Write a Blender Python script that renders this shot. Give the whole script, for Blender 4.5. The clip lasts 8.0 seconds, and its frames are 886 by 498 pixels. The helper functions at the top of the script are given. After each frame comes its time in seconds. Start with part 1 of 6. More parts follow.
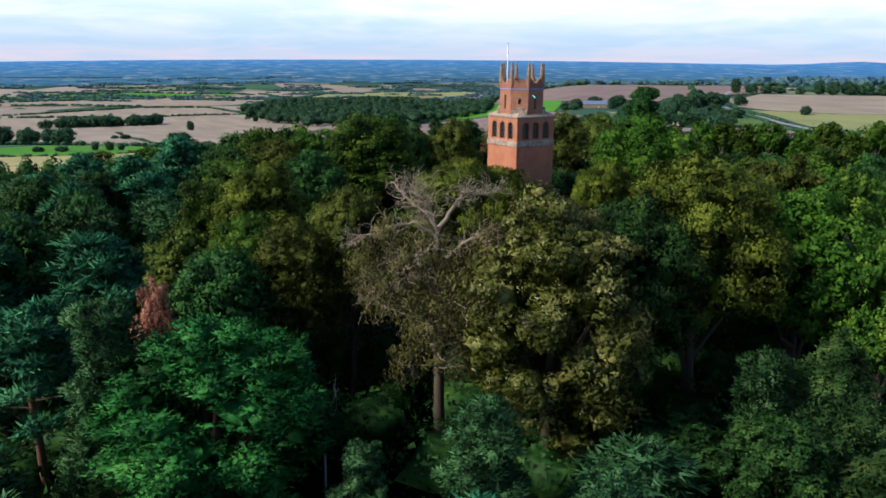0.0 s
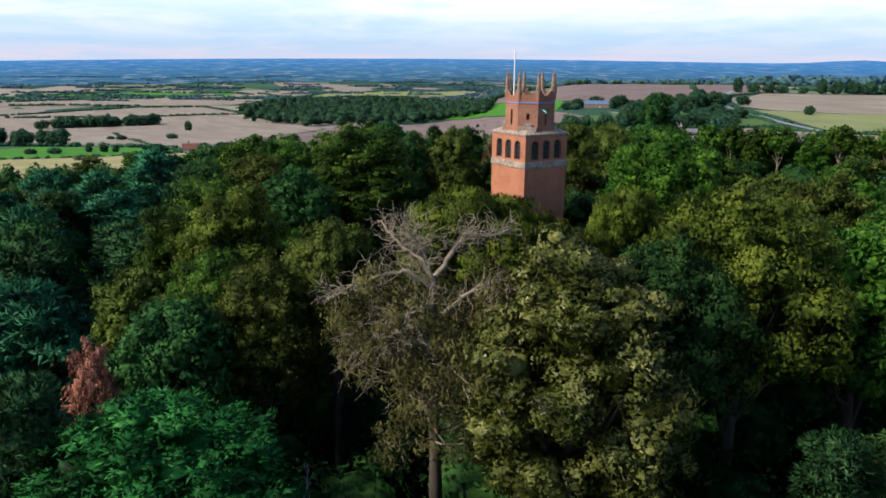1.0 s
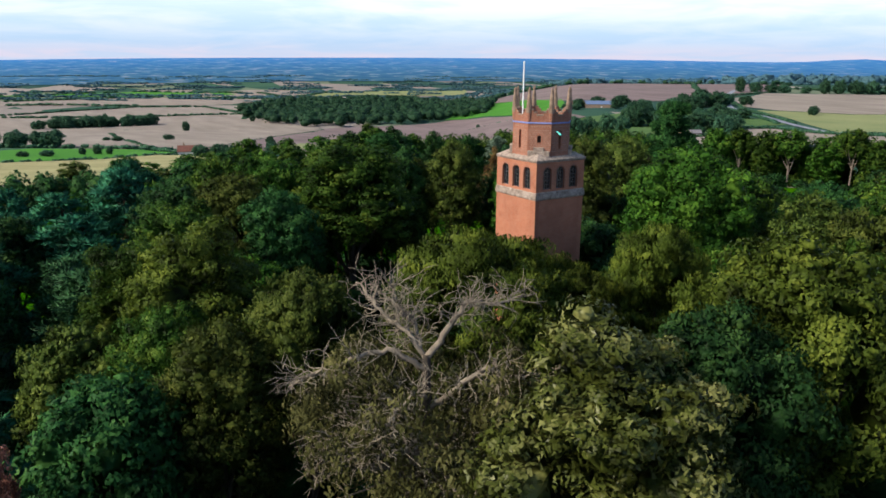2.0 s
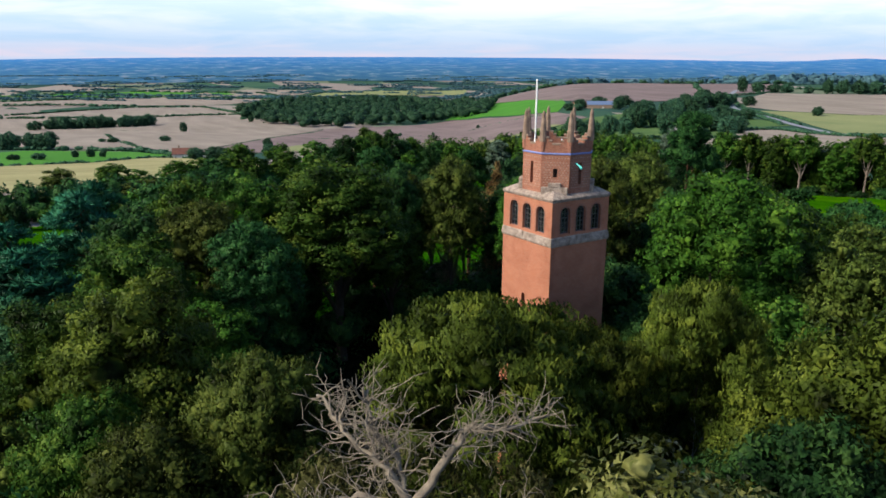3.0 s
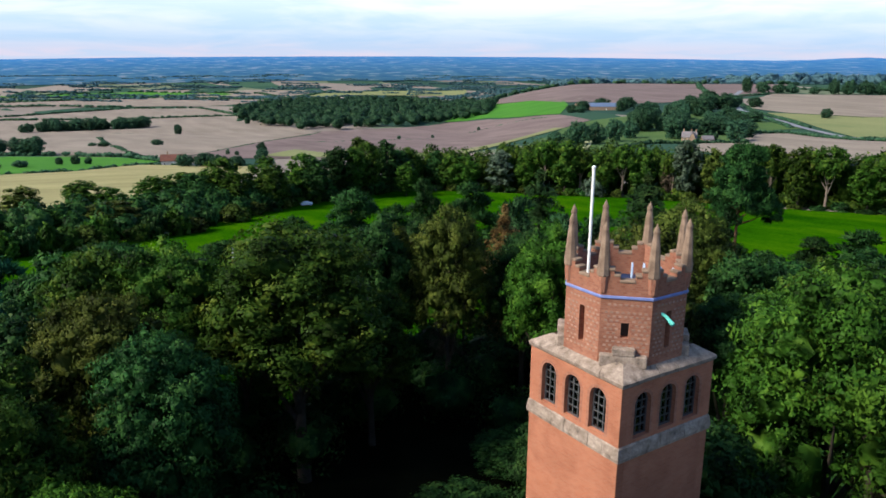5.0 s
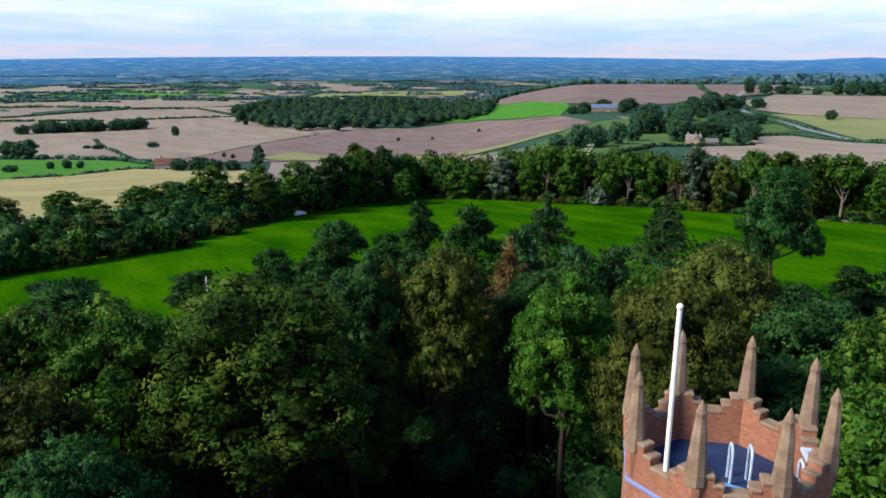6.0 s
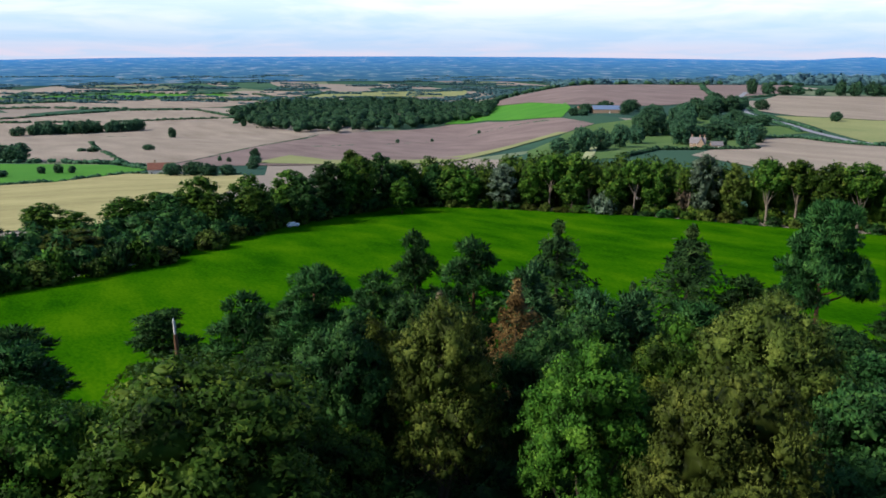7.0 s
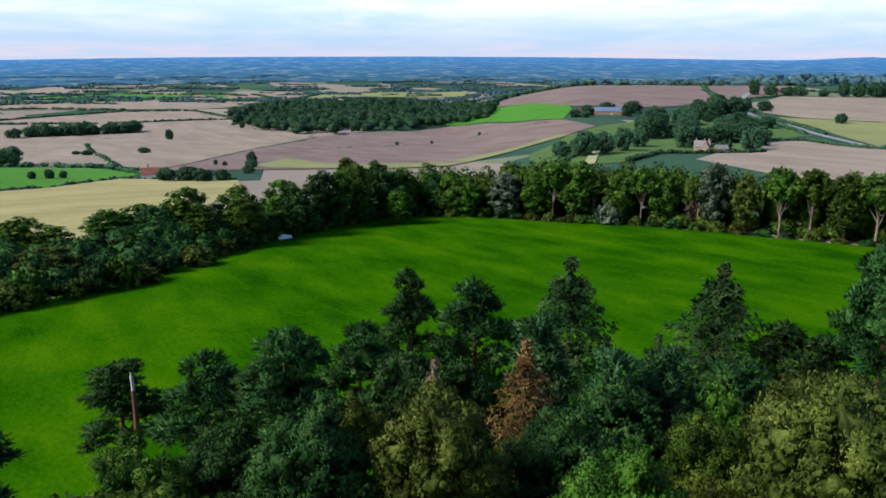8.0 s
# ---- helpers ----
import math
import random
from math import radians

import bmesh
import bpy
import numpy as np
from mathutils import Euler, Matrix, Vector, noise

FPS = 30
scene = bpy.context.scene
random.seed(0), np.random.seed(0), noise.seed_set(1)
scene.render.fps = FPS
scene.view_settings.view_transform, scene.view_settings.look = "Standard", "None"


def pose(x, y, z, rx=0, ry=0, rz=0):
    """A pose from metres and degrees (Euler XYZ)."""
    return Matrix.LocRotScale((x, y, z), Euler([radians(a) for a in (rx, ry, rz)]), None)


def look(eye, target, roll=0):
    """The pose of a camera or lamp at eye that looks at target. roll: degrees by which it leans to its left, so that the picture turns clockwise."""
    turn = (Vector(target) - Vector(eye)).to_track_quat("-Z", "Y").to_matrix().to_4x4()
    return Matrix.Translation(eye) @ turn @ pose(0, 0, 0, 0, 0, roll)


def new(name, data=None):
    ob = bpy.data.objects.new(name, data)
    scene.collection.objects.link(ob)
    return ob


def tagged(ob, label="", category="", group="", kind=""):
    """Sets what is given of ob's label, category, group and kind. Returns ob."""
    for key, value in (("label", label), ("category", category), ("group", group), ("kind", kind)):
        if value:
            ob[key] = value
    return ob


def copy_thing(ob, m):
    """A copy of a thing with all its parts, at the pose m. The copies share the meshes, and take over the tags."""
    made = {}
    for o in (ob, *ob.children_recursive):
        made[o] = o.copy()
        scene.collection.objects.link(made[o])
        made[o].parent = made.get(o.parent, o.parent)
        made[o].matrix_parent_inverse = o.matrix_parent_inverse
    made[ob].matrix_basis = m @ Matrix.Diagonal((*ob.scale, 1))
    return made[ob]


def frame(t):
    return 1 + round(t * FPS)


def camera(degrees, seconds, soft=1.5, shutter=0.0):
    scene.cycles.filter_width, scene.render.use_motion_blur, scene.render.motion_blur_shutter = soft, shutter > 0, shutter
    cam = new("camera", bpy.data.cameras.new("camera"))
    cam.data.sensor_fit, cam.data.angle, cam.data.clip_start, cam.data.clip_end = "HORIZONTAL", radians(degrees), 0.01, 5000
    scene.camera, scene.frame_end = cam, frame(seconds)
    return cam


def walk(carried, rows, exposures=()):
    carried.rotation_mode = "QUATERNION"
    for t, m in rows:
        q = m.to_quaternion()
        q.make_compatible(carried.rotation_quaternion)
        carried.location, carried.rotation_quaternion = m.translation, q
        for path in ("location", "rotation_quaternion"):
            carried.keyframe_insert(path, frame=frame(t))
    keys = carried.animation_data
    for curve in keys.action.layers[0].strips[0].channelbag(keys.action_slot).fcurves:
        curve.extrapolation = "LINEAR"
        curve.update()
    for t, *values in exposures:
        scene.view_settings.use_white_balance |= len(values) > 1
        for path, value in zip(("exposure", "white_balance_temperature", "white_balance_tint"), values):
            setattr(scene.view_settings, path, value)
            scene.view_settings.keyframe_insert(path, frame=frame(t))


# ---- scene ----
cam = camera(61.0, 8.0, soft=1.65)
PATH = [
    (0, (60.097, -48.945, 30.526), (-20.741, 4.301, 5.723), 0.40),
    (0.5, (56.252, -46.318, 30.951), (-24.585, 6.915, 6.069), 0.39),
    (1, (52.317, -43.62, 31.396), (-28.52, 9.6, 6.437), 0.37),
    (1.5, (48.299, -40.854, 31.861), (-32.538, 12.353, 6.826), 0.36),
    (2, (44.204, -38.027, 32.337), (-36.634, 15.168, 7.237), 0.35),
    (2.5, (40.038, -35.144, 32.825), (-40.8, 18.039, 7.671), 0.34),
    (3, (35.808, -32.211, 33.334), (-45.031, 20.96, 8.128), 0.32),
    (3.5, (31.521, -29.232, 33.856), (-49.32, 23.927, 8.609), 0.31),
    (4, (27.182, -26.213, 34.41), (-53.66, 26.934, 9.113), 0.30),
    (4.5, (22.798, -23.16, 34.956), (-58.045, 29.976, 9.641), 0.29),
    (5, (18.376, -20.078, 35.527), (-62.47, 33.046, 10.194), 0.27),
    (5.5, (13.922, -16.973, 36.121), (-66.926, 36.14, 10.773), 0.26),
    (6, (9.442, -13.849, 36.74), (-71.409, 39.253, 11.376), 0.25),
    (6.5, (4.943, -10.713, 37.383), (-75.911, 42.378, 12.006), 0.24),
    (7, (0.431, -7.57, 38.051), (-80.426, 45.511, 12.662), 0.22),
    (7.5, (-4.088, -4.425, 38.745), (-84.948, 48.646, 13.345), 0.21),
    (8, (-8.606, -1.283, 39.466), (-89.47, 51.777, 14.055), 0.20),
]
walk(cam, [(t, look(eye, target, roll)) for t, eye, target, roll in PATH], [(0, 0.6, 6340, 10), (8, 0.6, 6260, 10)])


# ---------------------------------------------------------------- plan frame
# u runs to the right and v ahead of the flight line, from the tower's centre.
YAW = radians(56.7)
AHEAD = Vector((-math.sin(YAW), math.cos(YAW)))
RIGHT = Vector((math.cos(YAW), math.sin(YAW)))

# ---------------------------------------------------------------- world and sun
SUN_UV = (-0.93, -0.37)
SUN_UP = 38.0
sun_xy = RIGHT * SUN_UV[0] + AHEAD * SUN_UV[1]
sun_dir = Vector((sun_xy.x, sun_xy.y, sun_xy.length * math.tan(radians(SUN_UP)))).normalized()

world = bpy.data.worlds.new("sky")
scene.world = world
world.use_nodes = True
wn, wl = world.node_tree.nodes, world.node_tree.links
wn.clear()


def wnode(kind, **values):
    n = wn.new(kind)
    for key, value in values.items():
        n.inputs[key].default_value = value
    return n


sky = wn.new("ShaderNodeTexSky")
sky.sky_type = "NISHITA"
sky.sun_disc = False
sky.sun_elevation = radians(SUN_UP)
sky.sun_rotation = math.atan2(sun_dir.x, sun_dir.y)
sky.altitude = 150
sky.dust_density = 1.5
coords = wn.new("ShaderNodeTexCoord")
split = wn.new("ShaderNodeSeparateXYZ")
wl.new(coords.outputs["Generated"], split.inputs[0])
up = wn.new("ShaderNodeMath")
up.operation = "ADD"
up.inputs[1].default_value = 0.10
wl.new(split.outputs["Z"], up.inputs[0])
upper = wn.new("ShaderNodeMath")
upper.operation = "MAXIMUM"
upper.inputs[1].default_value = 0.03
wl.new(up.outputs[0], upper.inputs[0])
flat = wn.new("ShaderNodeVectorMath")
flat.operation = "DIVIDE"
spread = wn.new("ShaderNodeCombineXYZ")
for axis in "XYZ":
    wl.new(upper.outputs[0], spread.inputs[axis])
wl.new(coords.outputs["Generated"], flat.inputs[0])
wl.new(spread.outputs[0], flat.inputs[1])
cloud = wnode("ShaderNodeTexNoise", Scale=0.9, Detail=5.0, Roughness=0.55, Distortion=0.4)
wl.new(flat.outputs[0], cloud.inputs["Vector"])
cover = wn.new("ShaderNodeValToRGB")
cover.color_ramp.elements[0].position, cover.color_ramp.elements[0].color = 0.38, (0.0, 0.0, 0.0, 1)
cover.color_ramp.elements[1].position, cover.color_ramp.elements[1].color = 0.60, (1, 1, 1, 1)
wl.new(cloud.outputs["Fac"], cover.inputs[0])


def sky_ramp(stops):
    n = wn.new("ShaderNodeValToRGB")
    e = n.color_ramp.elements
    e[0].position, e[0].color = stops[0][0], (*stops[0][1], 1)
    e[1].position, e[1].color = stops[-1][0], (*stops[-1][1], 1)
    for place, colour in stops[1:-1]:
        e.new(place).color = (*colour, 1)
    wl.new(split.outputs["Z"], n.inputs[0])
    return n


# thin cloud and thick cloud by height: mauve at the horizon, white above it, blue dusk aloft
thin = sky_ramp(((0.0, (0.614, 0.722, 0.920)), (0.015, (0.539, 0.722, 0.950)), (0.04, (0.651, 0.839, 1.030)), (0.075, (0.911, 1.063, 1.200)), (0.14, (0.420, 0.560, 0.840)), (0.3, (0.170, 0.300, 0.560)), (1.0, (0.100, 0.220, 0.460))))
thick = sky_ramp(((0.0, (0.781, 0.741, 0.880)), (0.015, (0.651, 0.780, 0.960)), (0.04, (0.874, 0.965, 1.050)), (0.075, (1.246, 1.306, 1.310)), (0.14, (0.560, 0.670, 0.900)), (0.3, (0.230, 0.350, 0.580)), (1.0, (0.140, 0.260, 0.480))))
sheet = wn.new("ShaderNodeMixRGB")
wl.new(cover.outputs[0], sheet.inputs[0])
wl.new(thin.outputs[0], sheet.inputs[1])
wl.new(thick.outputs[0], sheet.inputs[2])
clear = wn.new("ShaderNodeMixRGB")
clear.blend_type = "MULTIPLY"
clear.inputs[0].default_value = 1.0
clear.inputs[2].default_value = (0.07, 0.085, 0.11, 1)
wl.new(sky.outputs[0], clear.inputs[1])
blend = wn.new("ShaderNodeMixRGB")
blend.inputs[0].default_value = 0.85
wl.new(clear.outputs[0], blend.inputs[1])
wl.new(sheet.outputs[0], blend.inputs[2])
back = wnode("ShaderNodeBackground", Strength=0.74)
wl.new(blend.outputs[0], back.inputs["Color"])
world_out = wn.new("ShaderNodeOutputWorld")
wl.new(back.outputs[0], world_out.inputs["Surface"])

sun = new("sun", bpy.data.lights.new("sun", "SUN"))
sun.data.energy = 5.0
sun.data.angle = radians(18)
sun.data.color = (1.0, 0.87, 0.70)
sun.matrix_world = look((0, 0, 0), -sun_dir)


# ---------------------------------------------------------------- ground shape
LEFT_RISE = ((0, 0), (30, 0), (60, -3), (275, -20), (520, -42), (1000, -74), (2000, -82), (2600, -74), (3400, -46), (4950, 6))
RIGHT_RISE = ((0, 0), (30, 0), (60, -3), (275, -20), (640, -35), (850, -33), (1300, -29), (1650, -30), (1900, -40), (2400, -70), (2700, -70), (3400, -46), (4950, 6))


def smooth(a, b, x):
    t = np.clip((np.asarray(x, float) - a) / (b - a), 0, 1)
    return t * t * (3 - 2 * t)


def ground(u, v):
    """The ground's height at a place of the plan; u and v may be arrays."""
    u, v = np.asarray(u, float), np.asarray(v, float)
    far = np.hypot(u, v)
    side = smooth(radians(45), radians(100), np.abs(np.arctan2(u, v)))
    way = v * (1 - side) + far * side
    k = smooth(-0.02, 0.2, u / np.maximum(np.abs(v), 60.0))
    left = np.interp(way, *zip(*LEFT_RISE))
    right = np.interp(way, *zip(*RIGHT_RISE))
    hill = 34 * np.exp(-(((u / np.maximum(v, 1) - 0.56) / 0.075) ** 2)) * smooth(3600, 4500, way)
    return left * (1 - k) + right * k + hill + 0.5 * np.sin(u / 31) * np.sin(v / 43) * smooth(40, 160, far)


def at(u, v, z=0.0):
    p = RIGHT * u + AHEAD * v
    return Vector((p.x, p.y, z))


def on_ground(u, v, lift=0.0):
    return at(u, v, float(ground(u, v)) + lift)


def heading(degrees=0.0):
    """A turn that puts a thing's x along the plan's u."""
    return Matrix.Rotation(YAW + radians(degrees), 4, "Z")


# ---------------------------------------------------------------- materials
def material(name):
    m = bpy.data.materials.new(name)
    m.use_nodes = True
    m.node_tree.nodes.clear()
    return m, m.node_tree.nodes, m.node_tree.links


def ramp_node(nodes, stops):
    n = nodes.new("ShaderNodeValToRGB")
    e = n.color_ramp.elements
    e[0].position, e[0].color = stops[0][0], (*stops[0][1], 1)
    e[1].position, e[1].color = stops[-1][0], (*stops[-1][1], 1)
    for place, colour in stops[1:-1]:
        e.new(place).color = (*colour, 1)
    return n


def foliage(name, dark, mid, light, gloss=0.06, passing=0.25, rough=0.5):
    """Leaves: each leaf, clump and tree has its own tone; dark and light ends stand for shaded gaps and sunlit tips."""
    m, n, l = material(name)
    geo, info = n.new("ShaderNodeNewGeometry"), n.new("ShaderNodeObjectInfo")
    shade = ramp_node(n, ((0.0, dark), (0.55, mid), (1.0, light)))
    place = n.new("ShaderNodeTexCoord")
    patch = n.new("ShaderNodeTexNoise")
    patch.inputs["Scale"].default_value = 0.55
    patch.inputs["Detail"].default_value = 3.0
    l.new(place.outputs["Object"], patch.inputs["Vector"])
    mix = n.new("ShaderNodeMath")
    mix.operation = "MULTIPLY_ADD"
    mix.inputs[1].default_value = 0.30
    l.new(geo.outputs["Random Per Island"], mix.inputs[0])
    # random clump patches put shaded gaps and lit tips into the leaf colour
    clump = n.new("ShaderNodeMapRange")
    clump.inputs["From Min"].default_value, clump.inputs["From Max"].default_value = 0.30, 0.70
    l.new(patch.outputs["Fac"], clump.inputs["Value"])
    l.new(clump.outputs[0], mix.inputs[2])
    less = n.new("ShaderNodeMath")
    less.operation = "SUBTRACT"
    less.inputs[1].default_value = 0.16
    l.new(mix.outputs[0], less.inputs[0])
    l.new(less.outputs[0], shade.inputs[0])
    hue = n.new("ShaderNodeHueSaturation")
    drift = n.new("ShaderNodeMapRange")
    drift.inputs["To Min"].default_value, drift.inputs["To Max"].default_value = 0.492, 0.514
    l.new(info.outputs["Random"], drift.inputs["Value"])
    l.new(drift.outputs[0], hue.inputs["Hue"])
    level = n.new("ShaderNodeMapRange")
    level.inputs["To Min"].default_value, level.inputs["To Max"].default_value = 0.68, 1.32
    l.new(info.outputs["Random"], level.inputs["Value"])
    l.new(level.outputs[0], hue.inputs["Value"])
    l.new(shade.outputs[0], hue.inputs["Color"])
    body = n.new("ShaderNodeBsdfPrincipled")
    body.inputs["Roughness"].default_value = rough
    body.inputs["Specular IOR Level"].default_value = gloss * 0.9
    l.new(hue.outputs[0], body.inputs["Base Color"])
    trans = n.new("ShaderNodeBsdfTranslucent")
    l.new(hue.outputs[0], trans.inputs["Color"])
    both = n.new("ShaderNodeMixShader")
    both.inputs[0].default_value = passing
    out = n.new("ShaderNodeOutputMaterial")
    l.new(body.outputs[0], both.inputs[1])
    l.new(trans.outputs[0], both.inputs[2])
    l.new(both.outputs[0], out.inputs["Surface"])
    return m


def surface(name, stops, scale=4.0, fine=40.0, rough=0.85, bump=0.3, metal=0.0, stretch=(1, 1, 1), vary=0.0, gloss=0.3):
    """A solid surface: blotches at one scale, grain at another, and fine relief."""
    m, n, l = material(name)
    place, move = n.new("ShaderNodeTexCoord"), n.new("ShaderNodeMapping")
    move.inputs["Scale"].default_value = stretch
    l.new(place.outputs["Object"], move.inputs[0])
    big, small = n.new("ShaderNodeTexNoise"), n.new("ShaderNodeTexNoise")
    big.inputs["Scale"].default_value, big.inputs["Detail"].default_value = scale, 6.0
    small.inputs["Scale"].default_value, small.inputs["Detail"].default_value = fine, 4.0
    l.new(move.outputs[0], big.inputs["Vector"])
    l.new(move.outputs[0], small.inputs["Vector"])
    mix = n.new("ShaderNodeMixRGB")
    mix.inputs[0].default_value = 0.35
    l.new(big.outputs["Fac"], mix.inputs[1])
    l.new(small.outputs["Fac"], mix.inputs[2])
    shade = ramp_node(n, stops)
    l.new(mix.outputs[0], shade.inputs[0])
    body = n.new("ShaderNodeBsdfPrincipled")
    body.inputs["Roughness"].default_value, body.inputs["Metallic"].default_value = rough, metal
    body.inputs["Specular IOR Level"].default_value = gloss
    if vary:
        info, level, hue = n.new("ShaderNodeObjectInfo"), n.new("ShaderNodeMapRange"), n.new("ShaderNodeHueSaturation")
        level.inputs["To Min"].default_value, level.inputs["To Max"].default_value = 1 - vary, 1 + vary
        l.new(info.outputs["Random"], level.inputs["Value"])
        l.new(level.outputs[0], hue.inputs["Value"])
        l.new(shade.outputs[0], hue.inputs["Color"])
        l.new(hue.outputs[0], body.inputs["Base Color"])
    else:
        l.new(shade.outputs[0], body.inputs["Base Color"])
    if bump:
        relief = n.new("ShaderNodeBump")
        relief.inputs["Strength"].default_value, relief.inputs["Distance"].default_value = bump, 0.02
        l.new(small.outputs["Fac"], relief.inputs["Height"])
        l.new(relief.outputs[0], body.inputs["Normal"])
    out = n.new("ShaderNodeOutputMaterial")
    l.new(body.outputs[0], out.inputs["Surface"])
    return m


def brickwork(name, one, two, mortar, tint, wide=0.23):
    """Brick courses in the panel's own x and y, weathered in large blotches."""
    m, n, l = material(name)
    place = n.new("ShaderNodeTexCoord")
    brick = n.new("ShaderNodeTexBrick")
    brick.inputs["Scale"].default_value = 1.0
    brick.inputs["Brick Width"].default_value, brick.inputs["Row Height"].default_value = wide, 0.076
    brick.inputs["Mortar Size"].default_value, brick.inputs["Bias"].default_value = 0.008, -0.1
    brick.inputs["Color1"].default_value, brick.inputs["Color2"].default_value = (*one, 1), (*two, 1)
    brick.inputs["Mortar"].default_value = (*mortar, 1)
    axes, turn, ends, around, pick = n.new("ShaderNodeSeparateXYZ"), n.new("ShaderNodeSeparateXYZ"), n.new("ShaderNodeMath"), n.new("ShaderNodeCombineXYZ"), n.new("ShaderNodeMixRGB")
    l.new(place.outputs["Object"], axes.inputs[0])
    l.new(place.outputs["Normal"], turn.inputs[0])
    ends.operation = "ABSOLUTE"
    l.new(turn.outputs["X"], ends.inputs[0])
    edge = n.new("ShaderNodeMath")
    edge.operation = "GREATER_THAN"
    edge.inputs[1].default_value = 0.7
    l.new(ends.outputs[0], edge.inputs[0])
    l.new(axes.outputs["Z"], around.inputs["X"])
    l.new(axes.outputs["Y"], around.inputs["Y"])
    l.new(edge.outputs[0], pick.inputs[0])
    l.new(place.outputs["Object"], pick.inputs[1])
    l.new(around.outputs[0], pick.inputs[2])
    l.new(pick.outputs[0], brick.inputs["Vector"])
    stain = n.new("ShaderNodeTexNoise")
    stain.inputs["Scale"].default_value, stain.inputs["Detail"].default_value = 0.7, 7.0
    l.new(place.outputs["Object"], stain.inputs["Vector"])
    grime = ramp_node(n, ((0.3, (0.78, 0.74, 0.72)), (0.55, (1, 1, 1)), (0.75, tint)))
    l.new(stain.outputs["Fac"], grime.inputs[0])
    mul = n.new("ShaderNodeMixRGB")
    mul.blend_type = "MULTIPLY"
    mul.inputs[0].default_value = 1.0
    l.new(brick.outputs["Color"], mul.inputs[1])
    l.new(grime.outputs[0], mul.inputs[2])
    body = n.new("ShaderNodeBsdfPrincipled")
    body.inputs["Roughness"].default_value = 0.9
    body.inputs["Specular IOR Level"].default_value = 0.2
    l.new(mul.outputs[0], body.inputs["Base Color"])
    relief = n.new("ShaderNodeBump")
    relief.inputs["Strength"].default_value, relief.inputs["Distance"].default_value = 0.5, 0.01
    relief.invert = True
    l.new(brick.outputs["Fac"], relief.inputs["Height"])
    l.new(relief.outputs[0], body.inputs["Normal"])
    out = n.new("ShaderNodeOutputMaterial")
    l.new(body.outputs[0], out.inputs["Surface"])
    return m


def glazing(name):
    m, n, l = material(name)
    shine, clear, both = n.new("ShaderNodeBsdfGlossy"), n.new("ShaderNodeBsdfTransparent"), n.new("ShaderNodeMixShader")
    shine.inputs["Roughness"].default_value = 0.04
    shine.inputs["Color"].default_value = (0.9, 0.95, 1, 1)
    clear.inputs["Color"].default_value = (0.55, 0.6, 0.62, 1)
    fres = n.new("ShaderNodeFresnel")
    fres.inputs["IOR"].default_value = 1.6
    l.new(fres.outputs[0], both.inputs[0])
    l.new(clear.outputs[0], both.inputs[1])
    l.new(shine.outputs[0], both.inputs[2])
    out = n.new("ShaderNodeOutputMaterial")
    l.new(both.outputs[0], out.inputs["Surface"])
    return m


def farmland(name, stops, cell=(1 / 260, 1 / 120), streak=0.15):
    """Fields seen from far: irregular parcels of differing crop, with streaks along them."""
    m, n, l = material(name)
    place, move = n.new("ShaderNodeTexCoord"), n.new("ShaderNodeMapping")
    move.inputs["Rotation"].default_value = (0, 0, -YAW + 0.12)
    move.inputs["Scale"].default_value = (cell[0], cell[1], 0)
    l.new(place.outputs["Object"], move.inputs[0])
    cells = n.new("ShaderNodeTexVoronoi")
    cells.inputs["Scale"].default_value = 1.0
    cells.inputs["Randomness"].default_value = 0.85
    l.new(move.outputs[0], cells.inputs["Vector"])
    split = n.new("ShaderNodeSeparateColor")
    l.new(cells.outputs["Color"], split.inputs[0])
    shade = ramp_node(n, stops)
    shade.color_ramp.interpolation = "CONSTANT"
    l.new(split.outputs[0], shade.inputs[0])
    fuzz = n.new("ShaderNodeTexNoise")
    fuzz.inputs["Scale"].default_value, fuzz.inputs["Detail"].default_value = 3.5, 8.0
    fuzz.inputs["Roughness"].default_value = 0.68
    l.new(move.outputs[0], fuzz.inputs["Vector"])
    soft = n.new("ShaderNodeMixRGB")
    soft.blend_type = "OVERLAY"
    soft.inputs[0].default_value = streak
    l.new(shade.outputs[0], soft.inputs[1])
    l.new(fuzz.outputs["Fac"], soft.inputs[2])
    body = n.new("ShaderNodeBsdfDiffuse")
    l.new(soft.outputs[0], body.inputs["Color"])
    out = n.new("ShaderNodeOutputMaterial")
    l.new(body.outputs[0], out.inputs["Surface"])
    return m


